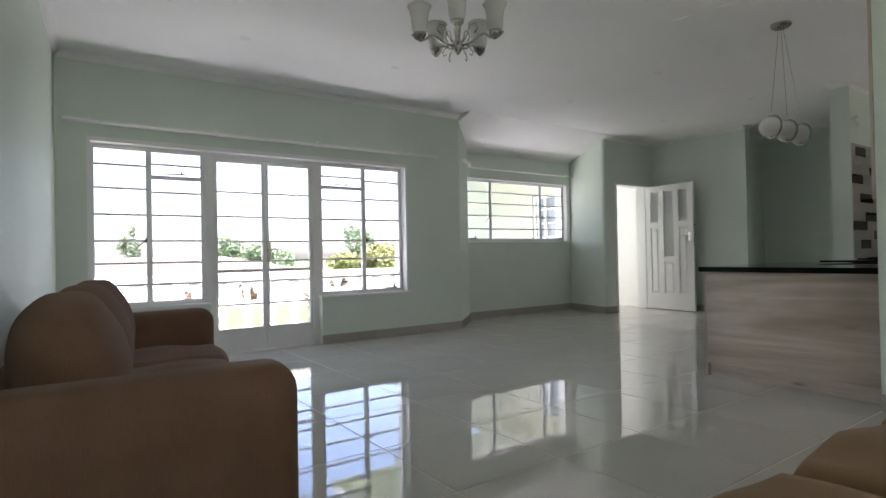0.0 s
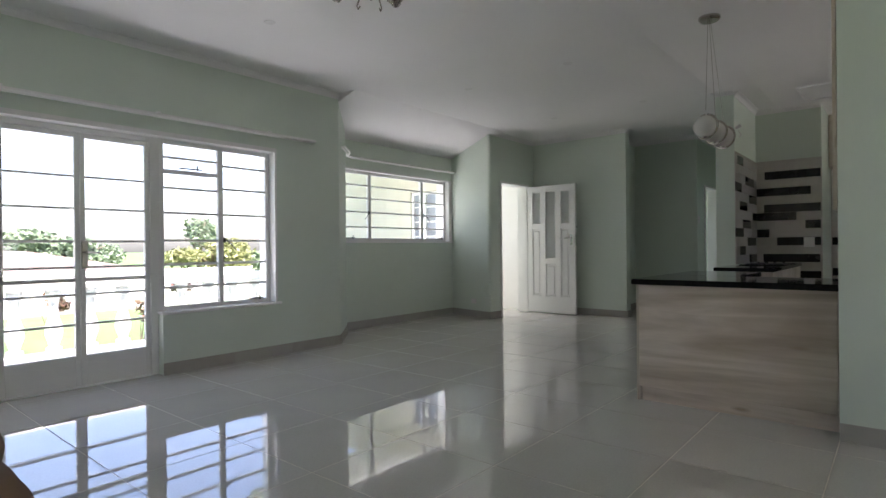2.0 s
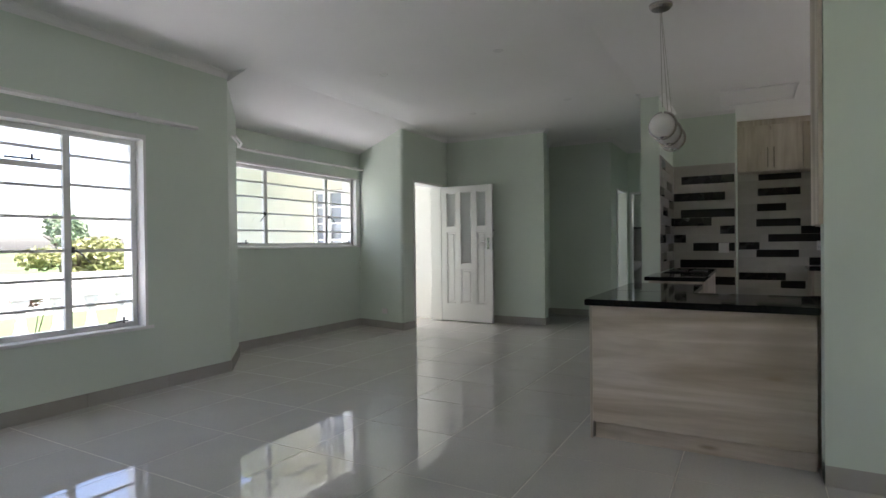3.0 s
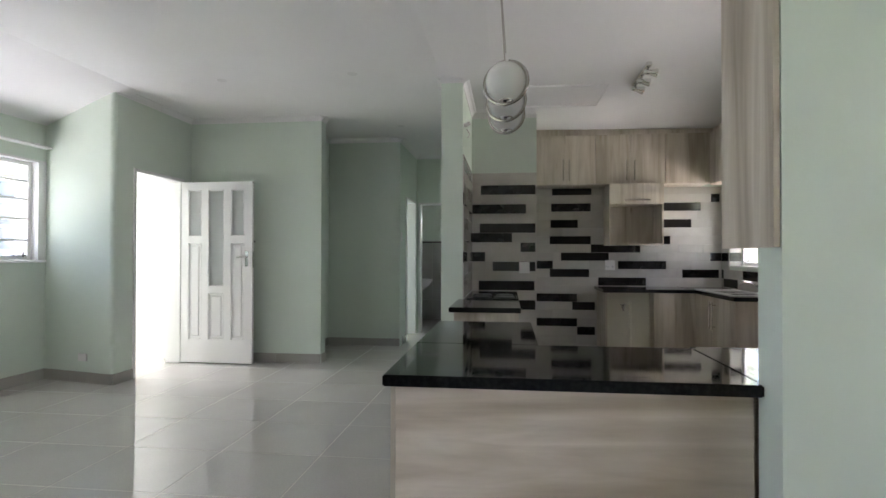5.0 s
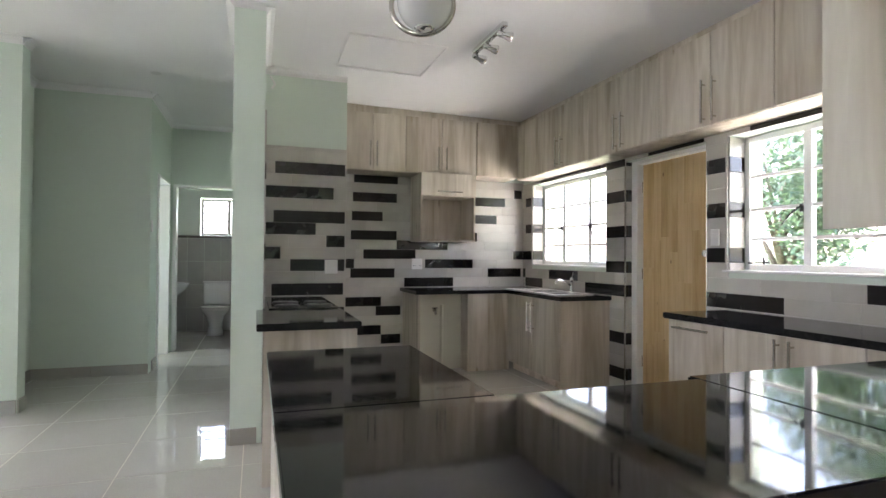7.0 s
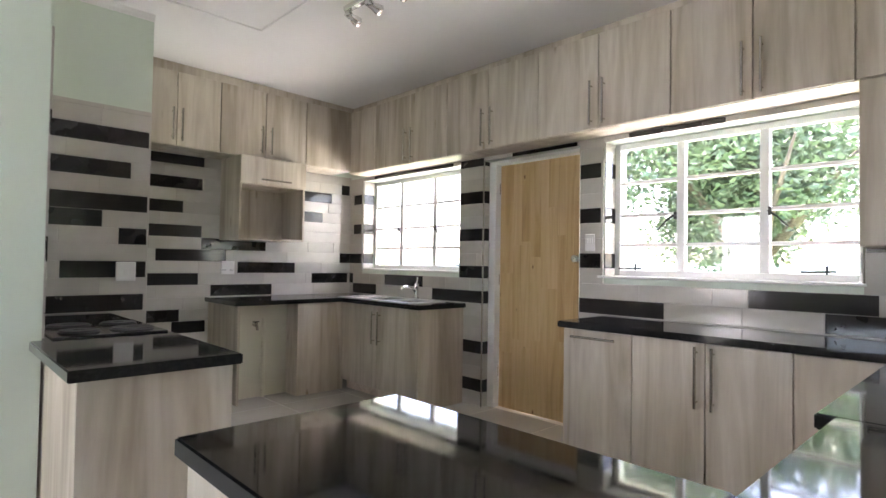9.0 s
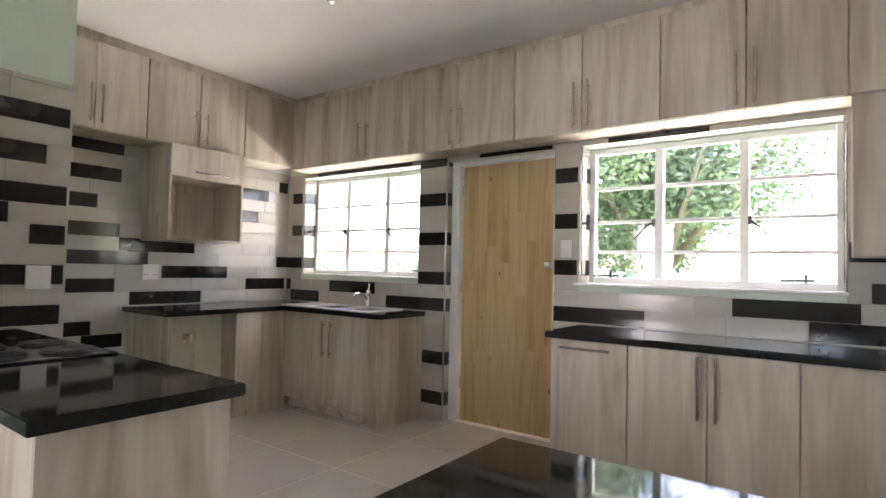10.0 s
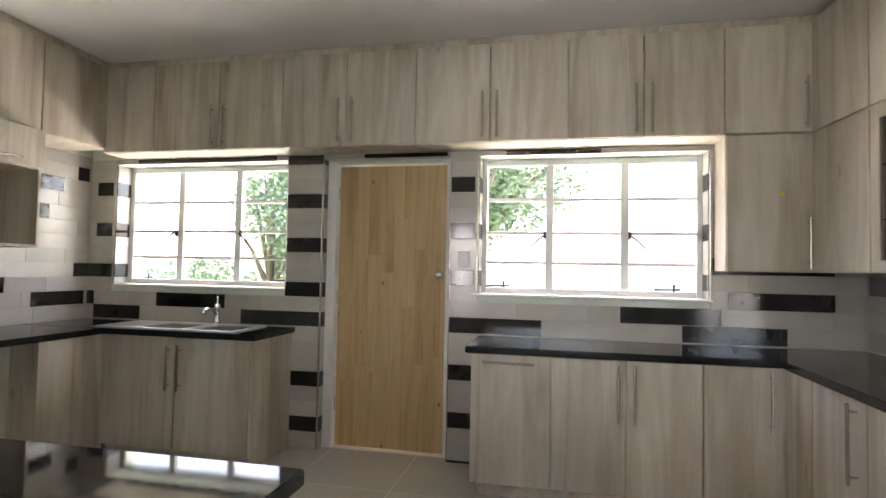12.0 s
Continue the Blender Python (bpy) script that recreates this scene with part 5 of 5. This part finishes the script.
box(bm, 0.0, 5.78, 7.262, 9.35, -0.5, -0.10, 0.01)
box(bm, 5.80, 8.69, 7.96, 9.35, -0.5, -0.10, 0.01)
structure("pavement", bm, M_PAVE, "screeded veranda floor outside the glazed door")
# balustrade
def balustrade(x0, x1, y, z0):
    b = thing("balustrade", "white cast balustrade along the veranda", "balustrade")
    boxpart("bottom_rail", x0, x1, y - 0.09, y + 0.09, z0, z0 + 0.09, M_WHITEWALL, b, "", 0.01)
    boxpart("top_rail", x0, x1, y - 0.11, y + 0.11, z0 + 0.76, z0 + 0.87, M_WHITEWALL, b, "", 0.015)
    prof = [(0.075, 0), (0.075, 0.05), (0.045, 0.07), (0.06, 0.12), (0.085, 0.2), (0.08, 0.28), (0.05, 0.38), (0.04, 0.48), (0.05, 0.56), (0.065, 0.6), (0.075, 0.62), (0.075, 0.67)]
    first = None
    n = int((x1 - x0) / 0.34)
    for i in range(n):
        x = x0 + 0.17 + i * 0.34
        if first is None:
            bm = bmesh.new()
            lathe(bm, prof, Matrix(), 14)
            first = part("baluster", bm, M_WHITEWALL, b, "", True)
            first.location = (x, y, z0 + 0.09)
        else:
            o = first.copy()
            scene.collection.objects.link(o)
            o.location = (x, y, z0 + 0.09)
    return b


balustrade(0.4, 8.6, 9.1, -0.10)


def foliage(bm, rnd, centre, radii, count, size, lobes=9):
    """Leaf clumps: small bent quads scattered in overlapping lobes."""
    cx, cy, cz = centre
    spots = []
    for _ in range(lobes):
        d = Vector((rnd.gauss(0, 1), rnd.gauss(0, 1), rnd.gauss(0, 0.8))).normalized() * rnd.uniform(0.25, 0.8)
        spots.append((Vector((cx + d.x * radii[0], cy + d.y * radii[1], cz + d.z * radii[2])), rnd.uniform(0.28, 0.5)))
    for _ in range(count):
        s, r = rnd.choice(spots)
        d = Vector((rnd.gauss(0, 1), rnd.gauss(0, 1), rnd.gauss(0, 1))).normalized() * (rnd.random() ** 0.4)
        p = s + Vector((d.x * radii[0] * r, d.y * radii[1] * r, d.z * radii[2] * r))
        u = Vector((rnd.gauss(0, 1), rnd.gauss(0, 1), rnd.gauss(0, 0.6))).normalized()
        v = u.cross(Vector((rnd.gauss(0, 1), rnd.gauss(0, 1), rnd.gauss(0, 1)))).normalized()
        a, w = size * rnd.uniform(0.7, 1.5), size * rnd.uniform(0.3, 0.6)
        q = [p - u * a, p - v * w, p + u * a, p + v * w]
        bm.faces.new([bm.verts.new(k) for k in q])


def tree(label, x, y, trunk_h, crown_z, radii, count, size, leaf, seed, r=0.2):
    rnd = random.Random(seed)
    t = thing("tree", label, "tree", at=(x, y, -0.45))
    bm = bmesh.new()
    lean = rnd.uniform(-0.2, 0.2)
    tube(bm, [(0, 0, 0), (lean * 0.4, 0.05, trunk_h * 0.5), (lean, 0.1, trunk_h), (lean * 1.2, 0.1, crown_z)], r, 10, r * 0.45)
    for k in range(7):
        a = 2 * math.pi * k / 7 + rnd.uniform(-0.4, 0.4)
        e = Vector((math.cos(a) * radii[0] * 0.7, math.sin(a) * radii[1] * 0.7, crown_z + rnd.uniform(-0.3, 0.6) * radii[2]))
        s = Vector((lean, 0.1, trunk_h * rnd.uniform(0.8, 1.0)))
        tube(bm, [s, s.lerp(e, 0.5) + Vector((0, 0, 0.15)), e], r * 0.5, 7, r * 0.1)
    part("trunk", bm, M_BARK, t, "grey-brown forked trunk", True)
    bm = bmesh.new()
    foliage(bm, rnd, (0, 0, crown_z), radii, count, size, 14)
    part("crown", bm, leaf, t)
    return t


tree("leafy green tree with a forked trunk beyond the lawn", 9.9, -9.0, 1.7, 4.7, (4.5, 3.4, 3.5), 52000, 0.08, M_LEAF, 1, 0.22)
tree("green garden tree outside the kitchen", 13.2, -6.8, 1.4, 3.2, (1.5, 1.4, 2.2), 9000, 0.06, M_LEAF, 2, 0.14)
tree("small pale tree beyond the sink window", 16.5, -10.5, 0.6, 1.3, (2.6, 2.0, 0.8), 7000, 0.07, M_LEAF, 3, 0.12)
tree("round green tree beyond the neighbouring roofs", 10.5, 34.0, 0.8, 1.3, (2.8, 2.6, 1.25), 9000, 0.13, M_LEAF, 5, 0.25)
tree("yellow-green flowering tree beyond the wall", 16.2, 30.0, 0.7, 1.15, (2.6, 2.4, 1.1), 8000, 0.11, M_LEAF2, 6, 0.2)
tree("tall thin tree on the skyline", 18.5, 36.0, 1.6, 2.6, (1.4, 1.4, 1.2), 1800, 0.14, M_LEAF, 7, 0.2)
tree("green tree behind the neighbouring roof", -1.5, 38.0, 0.8, 1.5, (2.6, 2.6, 1.2), 5000, 0.14, M_LEAF, 8, 0.2)
tree("tall thin tree on the skyline", 6.0, 50.0, 1.6, 2.6, (0.9, 0.9, 1.4), 1200, 0.17, M_LEAF, 9, 0.2)
tree("palm-like green shrub at the veranda end", 11.2, 16.0, 0.6, 1.1, (0.9, 0.9, 1.3), 1500, 0.16, M_LEAF, 10, 0.08)


def flower_shrub(x, y, h, seed):
    rnd = random.Random(seed)
    s = thing("shrub", "thin garden shrub with reddish leaves", "shrub", "garden shrubs", at=(x, y, -0.45))
    bm = bmesh.new()
    for k in range(5):
        a = rnd.uniform(0, 6.28)
        tube(bm, [(0, 0, 0), (math.cos(a) * 0.08, math.sin(a) * 0.08, h * 0.5), (math.cos(a) * 0.2, math.sin(a) * 0.2, h)], 0.012, 5, 0.004)
    part("stem", bm, M_BARK, s)
    bm = bmesh.new()
    foliage(bm, rnd, (0, 0, h), (0.28, 0.28, 0.22), 160, 0.05, 5)
    part("leaves", bm, M_LEAF_RED, s)


M_LEAF_RED = leaf_material("reddish_leaf", (0.09, 0.09, 0.05), (0.19, 0.08, 0.06))
for k, (x, y, h) in enumerate(((3.3, 11.0, 0.7), (4.3, 11.6, 0.75), (5.2, 10.9, 0.6), (6.0, 11.2, 0.95), (2.4, 11.5, 0.6))):
    flower_shrub(x, y, h, 20 + k)


def neighbour(label, x, y, w, d, wall_h, roof_h, turn=0):
    h = thing("house", label, "house", at=(x, y, -0.45))
    h.rotation_euler = (0, 0, radians(turn))
    bm = bmesh.new()
    box(bm, -w / 2, w / 2, -d / 2, d / 2, 0, wall_h)
    part("wall", bm, M_WHITEWALL, h, "cream rendered wall")
    bm = bmesh.new()
    o = 0.6
    c = [bm.verts.new(p) for p in ((-w / 2 - o, -d / 2 - o, wall_h), (w / 2 + o, -d / 2 - o, wall_h), (w / 2 + o, d / 2 + o, wall_h), (-w / 2 - o, d / 2 + o, wall_h))]
    r = [bm.verts.new((-w / 4, 0, wall_h + roof_h)), bm.verts.new((w / 4, 0, wall_h + roof_h))]
    for f in ((c[0], c[1], r[1], r[0]), (c[1], c[2], r[1]), (c[2], c[3], r[0], r[1]), (c[3], c[0], r[0]), (c[3], c[2], c[1], c[0])):
        bm.faces.new(f)
    part("roof", bm, M_ROOF, h, "low hipped roof")
    for k in range(3):
        a = -w / 2 + w * (k + 0.5) / 3
        wd = boxpart("window", a - 0.7, a + 0.7, -d / 2 - 0.03, -d / 2 + 0.02, 0.35, 0.62, M_DARKGLASS, h, "dark window")
        boxpart("sill", a - 0.8, a + 0.8, -d / 2 - 0.1, -d / 2, 0.28, 0.34, M_WHITEWALL, wd)


neighbour("low house with a weathered brown roof beyond the kitchen lawn", 4.5, -24.0, 9.0, 6.0, 1.9, 2.2, 180)
neighbour("low cream neighbouring house with hipped roof", 4.5, 26.0, 11.0, 7.0, 0.75, 0.8)
neighbour("cream neighbouring house with hipped roof", -6.0, 28.0, 9.0, 7.0, 0.75, 0.85)
bm = bmesh.new()
box(bm, -25, 40, 17.8, 18.0, -0.5, 0.55, 0.01)
tagged(part("boundary_wall", bm, M_WHITEWALL), "long white garden boundary wall", "garden wall")
bm = bmesh.new()
box(bm, -20, 40, -19.2, -19.0, -0.5, 1.3, 0.01)
tagged(part("boundary_wall", bm, M_WHITEWALL), "long white boundary wall behind the lawn", "garden wall")

# wing of the house beside the bay, seen through its window
M_RENDER = plaster("cream_render", (0.60, 0.56, 0.46), (0.66, 0.62, 0.52), 0.8)
wing = thing("wall_wing", "cream rendered wing of the house with a window", "house wing", kind="structure")
bm = bmesh.new()
wall_y(bm, 7.96, 9.9, 8.70, 8.79, [(8.02, 8.62, 1.0, 2.02)], -0.5, 2.75)
box(bm, 8.70, 8.79, 9.9, 10.6, -0.5, 2.75)
part("wall", bm, M_RENDER, wing, "cream rendered wall")
bm = bmesh.new()
box(bm, 6.2, 8.69, 7.96, 9.6, 2.52, 2.6)
part("soffit", bm, M_WHITEWALL, wing, "white veranda soffit")
steel_window("window_8", "white steel window of the wing", 8.03, 8.61, 1.01, 2.01, [8.32], [(-1, z) for z in (1.26, 1.51, 1.76)], pose(8.745, 0, 0, 0, 0, 90))
# seen against a grey-blue blind inside
bm = bmesh.new()
box(bm, 8.805, 8.82, 8.0, 8.66, 0.95, 2.07)
tagged(part("blind", bm, mat("grey_blind", (0.22, 0.26, 0.30), 0.7)), "grey-blue blind behind the wing window", "blind")

# ---- strip tiles of the kitchen ----
PITCH, Z_ROW0, STRIP = 0.1035, 0.845, 0.60


def strip_mesh(length, height, depth=0.008):
    """Strip tile with a chamfered face; x is length, z height, the face at -y."""
    e = 0.0015
    l, h = length - 0.0025, height - 0.0025
    v = [(0, 0, 0), (l, 0, 0), (l, 0, h), (0, 0, h), (0, -depth + e, 0), (l, -depth + e, 0), (l, -depth + e, h), (0, -depth + e, h),
         (e, -depth, e), (l - e, -depth, e), (l - e, -depth, h - e), (e, -depth, h - e)]
    f = [(0, 1, 5, 4), (1, 2, 6, 5), (2, 3, 7, 6), (3, 0, 4, 7), (4, 5, 9, 8), (5, 6, 10, 9), (6, 7, 11, 10), (7, 4, 8, 11), (8, 9, 10, 11), (3, 2, 1, 0)]
    me = bpy.data.meshes.new("strip_tile")
    me.from_pydata(v, [], f)
    return me


STRIPS = {}


def lay_strip(parent, m, u, length, row_z, height, black):
    key = (round(length, 3), round(height, 3), black)
    if key not in STRIPS:
        me = strip_mesh(length, height)
        me.materials.append(M_TILE_BLACK if black else M_TILE_LIGHT)
        STRIPS[key] = me
    ob = new("strip_tile", STRIPS[key])
    ob.parent = parent
    ob.matrix_world = m @ pose(u, 0, row_z)
    return ob


def tiled(label, m, u0, u1, z0, z1, blacks, holes, seed):
    """Rows of 0.6 m strips on a wall. m: local x along the wall, -y to the room. blacks: {row: [(u, u)]}; holes: (u, u, z, z)."""
    t = thing("wall_tiling", label, "wall tiles", kind="structure")
    rnd = random.Random(seed)
    bed = bmesh.new()
    k0, k1 = math.floor((z0 - Z_ROW0) / PITCH), math.ceil((z1 - Z_ROW0) / PITCH)
    for k in range(k0, k1):
        a, b = max(z0, Z_ROW0 + k * PITCH), min(z1, Z_ROW0 + (k + 1) * PITCH)
        if b - a < 0.012:
            continue
        spans = [(u0, u1)]
        for ha, hb, za, zb in holes:
            if b > za + 0.03 and a < zb - 0.03:
                spans = [s for p, q in spans for s in ((p, min(q, ha)), (max(p, hb), q)) if s[1] - s[0] > 0.015]
        runs_here = [(p, q, a) for p, q in spans]
        runs_here += [(max(u0, ha), min(u1, hb), zb) for ha, hb, za, zb in holes if a < zb < b - 0.012 and zb > za]
        for p, q, low in runs_here:
            marks = [(max(p, ba), min(q, bb)) for ba, bb in blacks.get(k, []) if min(q, bb) - max(p, ba) > 0.03]
            u = p
            for ba, bb in sorted(marks) + [(q, q)]:
                while ba - u > 0.012:
                    w = min(rnd.choice((STRIP, STRIP, 0.45, 0.3)) if u > p else rnd.uniform(0.2, STRIP), ba - u)
                    if 0 < ba - u - w < 0.06:
                        w = ba - u
                    lay_strip(t, m, u, w, low, b - low, False)
                    u += w
                if bb > ba:
                    lay_strip(t, m, ba, bb - ba, low, b - low, True)
                u = max(u, bb)
            box(bed, p, q, -0.004, 0.002, low, b)
    g = part("grout_bed", bed, M_TILE_GROUT, t)
    g.matrix_world = m
    return t


def flip(blacks, about):
    return {k: [(about - b, about - a) for a, b in v] for k, v in blacks.items()}


# window wall: local x runs from x = 10.87 down to 5.58
win_black = {
    11: [(8.94, 9.22), (8.05, 8.64), (7.06, 7.66), (9.30, 10.45)],
    9: [(10.66, 10.80), (7.86, 8.03)], 8: [(8.94, 9.22)], 6: [(10.66, 10.80), (7.86, 8.03)],
    5: [(8.94, 9.22)], 4: [(5.75, 6.41)], 3: [(10.65, 10.87), (7.86, 8.03)], 2: [(10.11, 10.64), (8.94, 9.22), (6.81, 7.41), (5.75, 6.32)],
    1: [(10.80, 10.87), (9.68, 10.25), (6.36, 6.94)], 0: [(10.39, 10.80), (8.94, 9.55), (7.42, 8.03), (6.0, 6.58)],
    -3: [(7.86, 8.03)], -4: [(8.94, 9.18)], -6: [(7.86, 8.03)], -7: [(8.94, 9.18)], -9: [(7.86, 8.03)]}
tiled("cream and black strip tiles on the window wall", pose(10.87, 0.562, 0, 0, 0, 180), 0.0, 5.28, 0.0, 2.05,
      flip(win_black, 10.87), [(10.87 - 10.64, 10.87 - 9.21, 1.10, 2.016), (10.87 - 8.94, 10.87 - 8.03, -1, 2.02), (10.87 - 7.84, 10.87 - 6.42, 1.10, 2.016)], 3)
back_black = {
    11: [(2.12, 2.61)], 10: [(0.59, 0.69)], 9: [(2.13, 2.62), (0.81, 1.26)], 7: [(2.29, 2.63), (0.92, 1.26)], 5: [(1.17, 1.27), (2.13, 2.64)],
    4: [(1.53, 2.13)], 3: [(1.91, 2.50), (0.56, 0.70)], 2: [(1.22, 1.80), (2.60, 2.85)], 1: [(2.15, 2.64), (0.60, 1.03)], 0: [(1.46, 2.04)],
    -2: [(2.30, 2.85)], -3: [(2.08, 2.36)], -5: [(2.3, 2.85)], -6: [(2.08, 2.30)]}
tiled("cream and black strip tiles on the kitchen back wall", pose(10.868, 2.86, 0, 0, 0, -90), 0.0, 2.29, 0.0, 2.07, flip(back_black, 2.86), [], 5)
niche_black = {10: [(2.87, 3.46)], 8: [(2.97, 3.55)], 6: [(2.87, 3.47)], 5: [(3.12, 3.55)], 4: [(2.87, 3.03)], 3: [(3.41, 3.55)], 2: [(2.87, 3.33)], 0: [(2.88, 3.48)],
               -2: [(2.87, 3.1)], -4: [(3.1, 3.5)]}
tiled("cream and black strip tiles in the stove niche", pose(9.768, 3.56, 0, 0, 0, -90), 0.0, 0.70, 0.0, 2.115, flip(niche_black, 3.56), [], 7)
side_black = {11: [(0.1, 0.4)], 9: [(0.5, 1.0)], 8: [(0.0, 0.3)], 7: [(0.7, 1.16)], 6: [(0.2, 0.6)], 5: [(0.9, 1.16)], 4: [(0.35, 0.8)], 3: [(0.0, 0.4)], 2: [(0.6, 1.1)], 1: [(0.2, 0.5)], 0: [(0.7, 1.16)]}
tiled("cream and black strip tiles on the side of the niche", pose(8.605, 3.558, 0), 0.0, 1.155, 0.84, 2.115, side_black, [], 9)
tiled("cream and black strip tiles above the dividing worktop", pose(5.582, 0.57, 0, 0, 0, 90), 0.0, 1.81, 0.84, 1.28,
      {0: [(0.9, 1.5)], 1: [(0.3, 0.75)], 2: [(1.1, 1.6)], 3: [(0.02, 0.25)]}, [], 11)
# tiled reveals of windows and door: short stripes
jamb_black = {9: [(0, 0.2)], 6: [(0, 0.2)], 3: [(0, 0.2)]}
for x, turn, seed in ((10.638, -90, 13), (6.424, 90, 14)):
    y = 0.562 if turn < 0 else 0.427
    tiled("strip tiles in the window reveal", pose(x, y, 0, 0, 0, turn), 0.0, 0.135, 1.107, 2.014, jamb_black, [], seed)
for x, turn, seed in ((9.212, 90, 15), (7.838, -90, 16)):
    y = 0.562 if turn < 0 else 0.427
    tiled("strip tiles in the window reveal", pose(x, y, 0, 0, 0, turn), 0.0, 0.135, 1.107, 2.014, jamb_black, [], seed)
door_black = {11: [(0, 0.2)], 8: [(0, 0.2)], 5: [(0, 0.2)], 2: [(0, 0.2)], 0: [(0, 0.2)], -4: [(0, 0.2)], -7: [(0, 0.2)]}
tiled("strip tiles in the door reveal", pose(8.938, 0.562, 0, 0, 0, -90), 0.0, 0.06, 0.0, 2.018, door_black, [], 17)
# ---- floor tiles ----
TX, TY = 0.605, 0.635


def tile_mesh(w, d):
    e, g = 0.001, 0.0027
    a, b, c, f = g, w - g, g, d - g
    v = [(a, c, -0.006), (b, c, -0.006), (b, f, -0.006), (a, f, -0.006), (a, c, -e), (b, c, -e), (b, f, -e), (a, f, -e),
         (a + e, c + e, 0), (b - e, c + e, 0), (b - e, f - e, 0), (a + e, f - e, 0)]
    fs = [(0, 1, 5, 4), (1, 2, 6, 5), (2, 3, 7, 6), (3, 0, 4, 7), (4, 5, 9, 8), (5, 6, 10, 9), (6, 7, 11, 10), (7, 4, 8, 11), (8, 9, 10, 11)]
    me = bpy.data.meshes.new("floor_tile")
    me.from_pydata(v, [], fs)
    me.materials.append(M_FLOOR)
    return me


floor_ob = bpy.data.objects["floor"]
TILE = tile_mesh(TX, TY)
ZONES = [(0.9, 5.6, -1.5, 6.98), (5.6, 9.7, 3.55, 6.9), (5.8, 8.8, 6.9, 7.75), (8.75, 9.7, 6.9, 8.5), (6.2, 10.9, 0.5, 3.0), (7.0, 7.9, 2.9, 3.7), (9.7, 14.3, 3.4, 5.7)]
for i in range(-4, 22):
    for j in range(-8, 10):
        x, y = 3.40 + i * TX, 3.03 + j * TY
        cx, cy = x + TX / 2, y + TY / 2
        if any(a - 0.3 < cx < b + 0.3 and c - 0.3 < cy < d + 0.3 for a, b, c, d in ZONES) and x > 0.3 and x + TX < 14.45:
            ob = new("floor_tile", TILE)
            ob.parent = floor_ob
            ob.location = (x, y, 0)
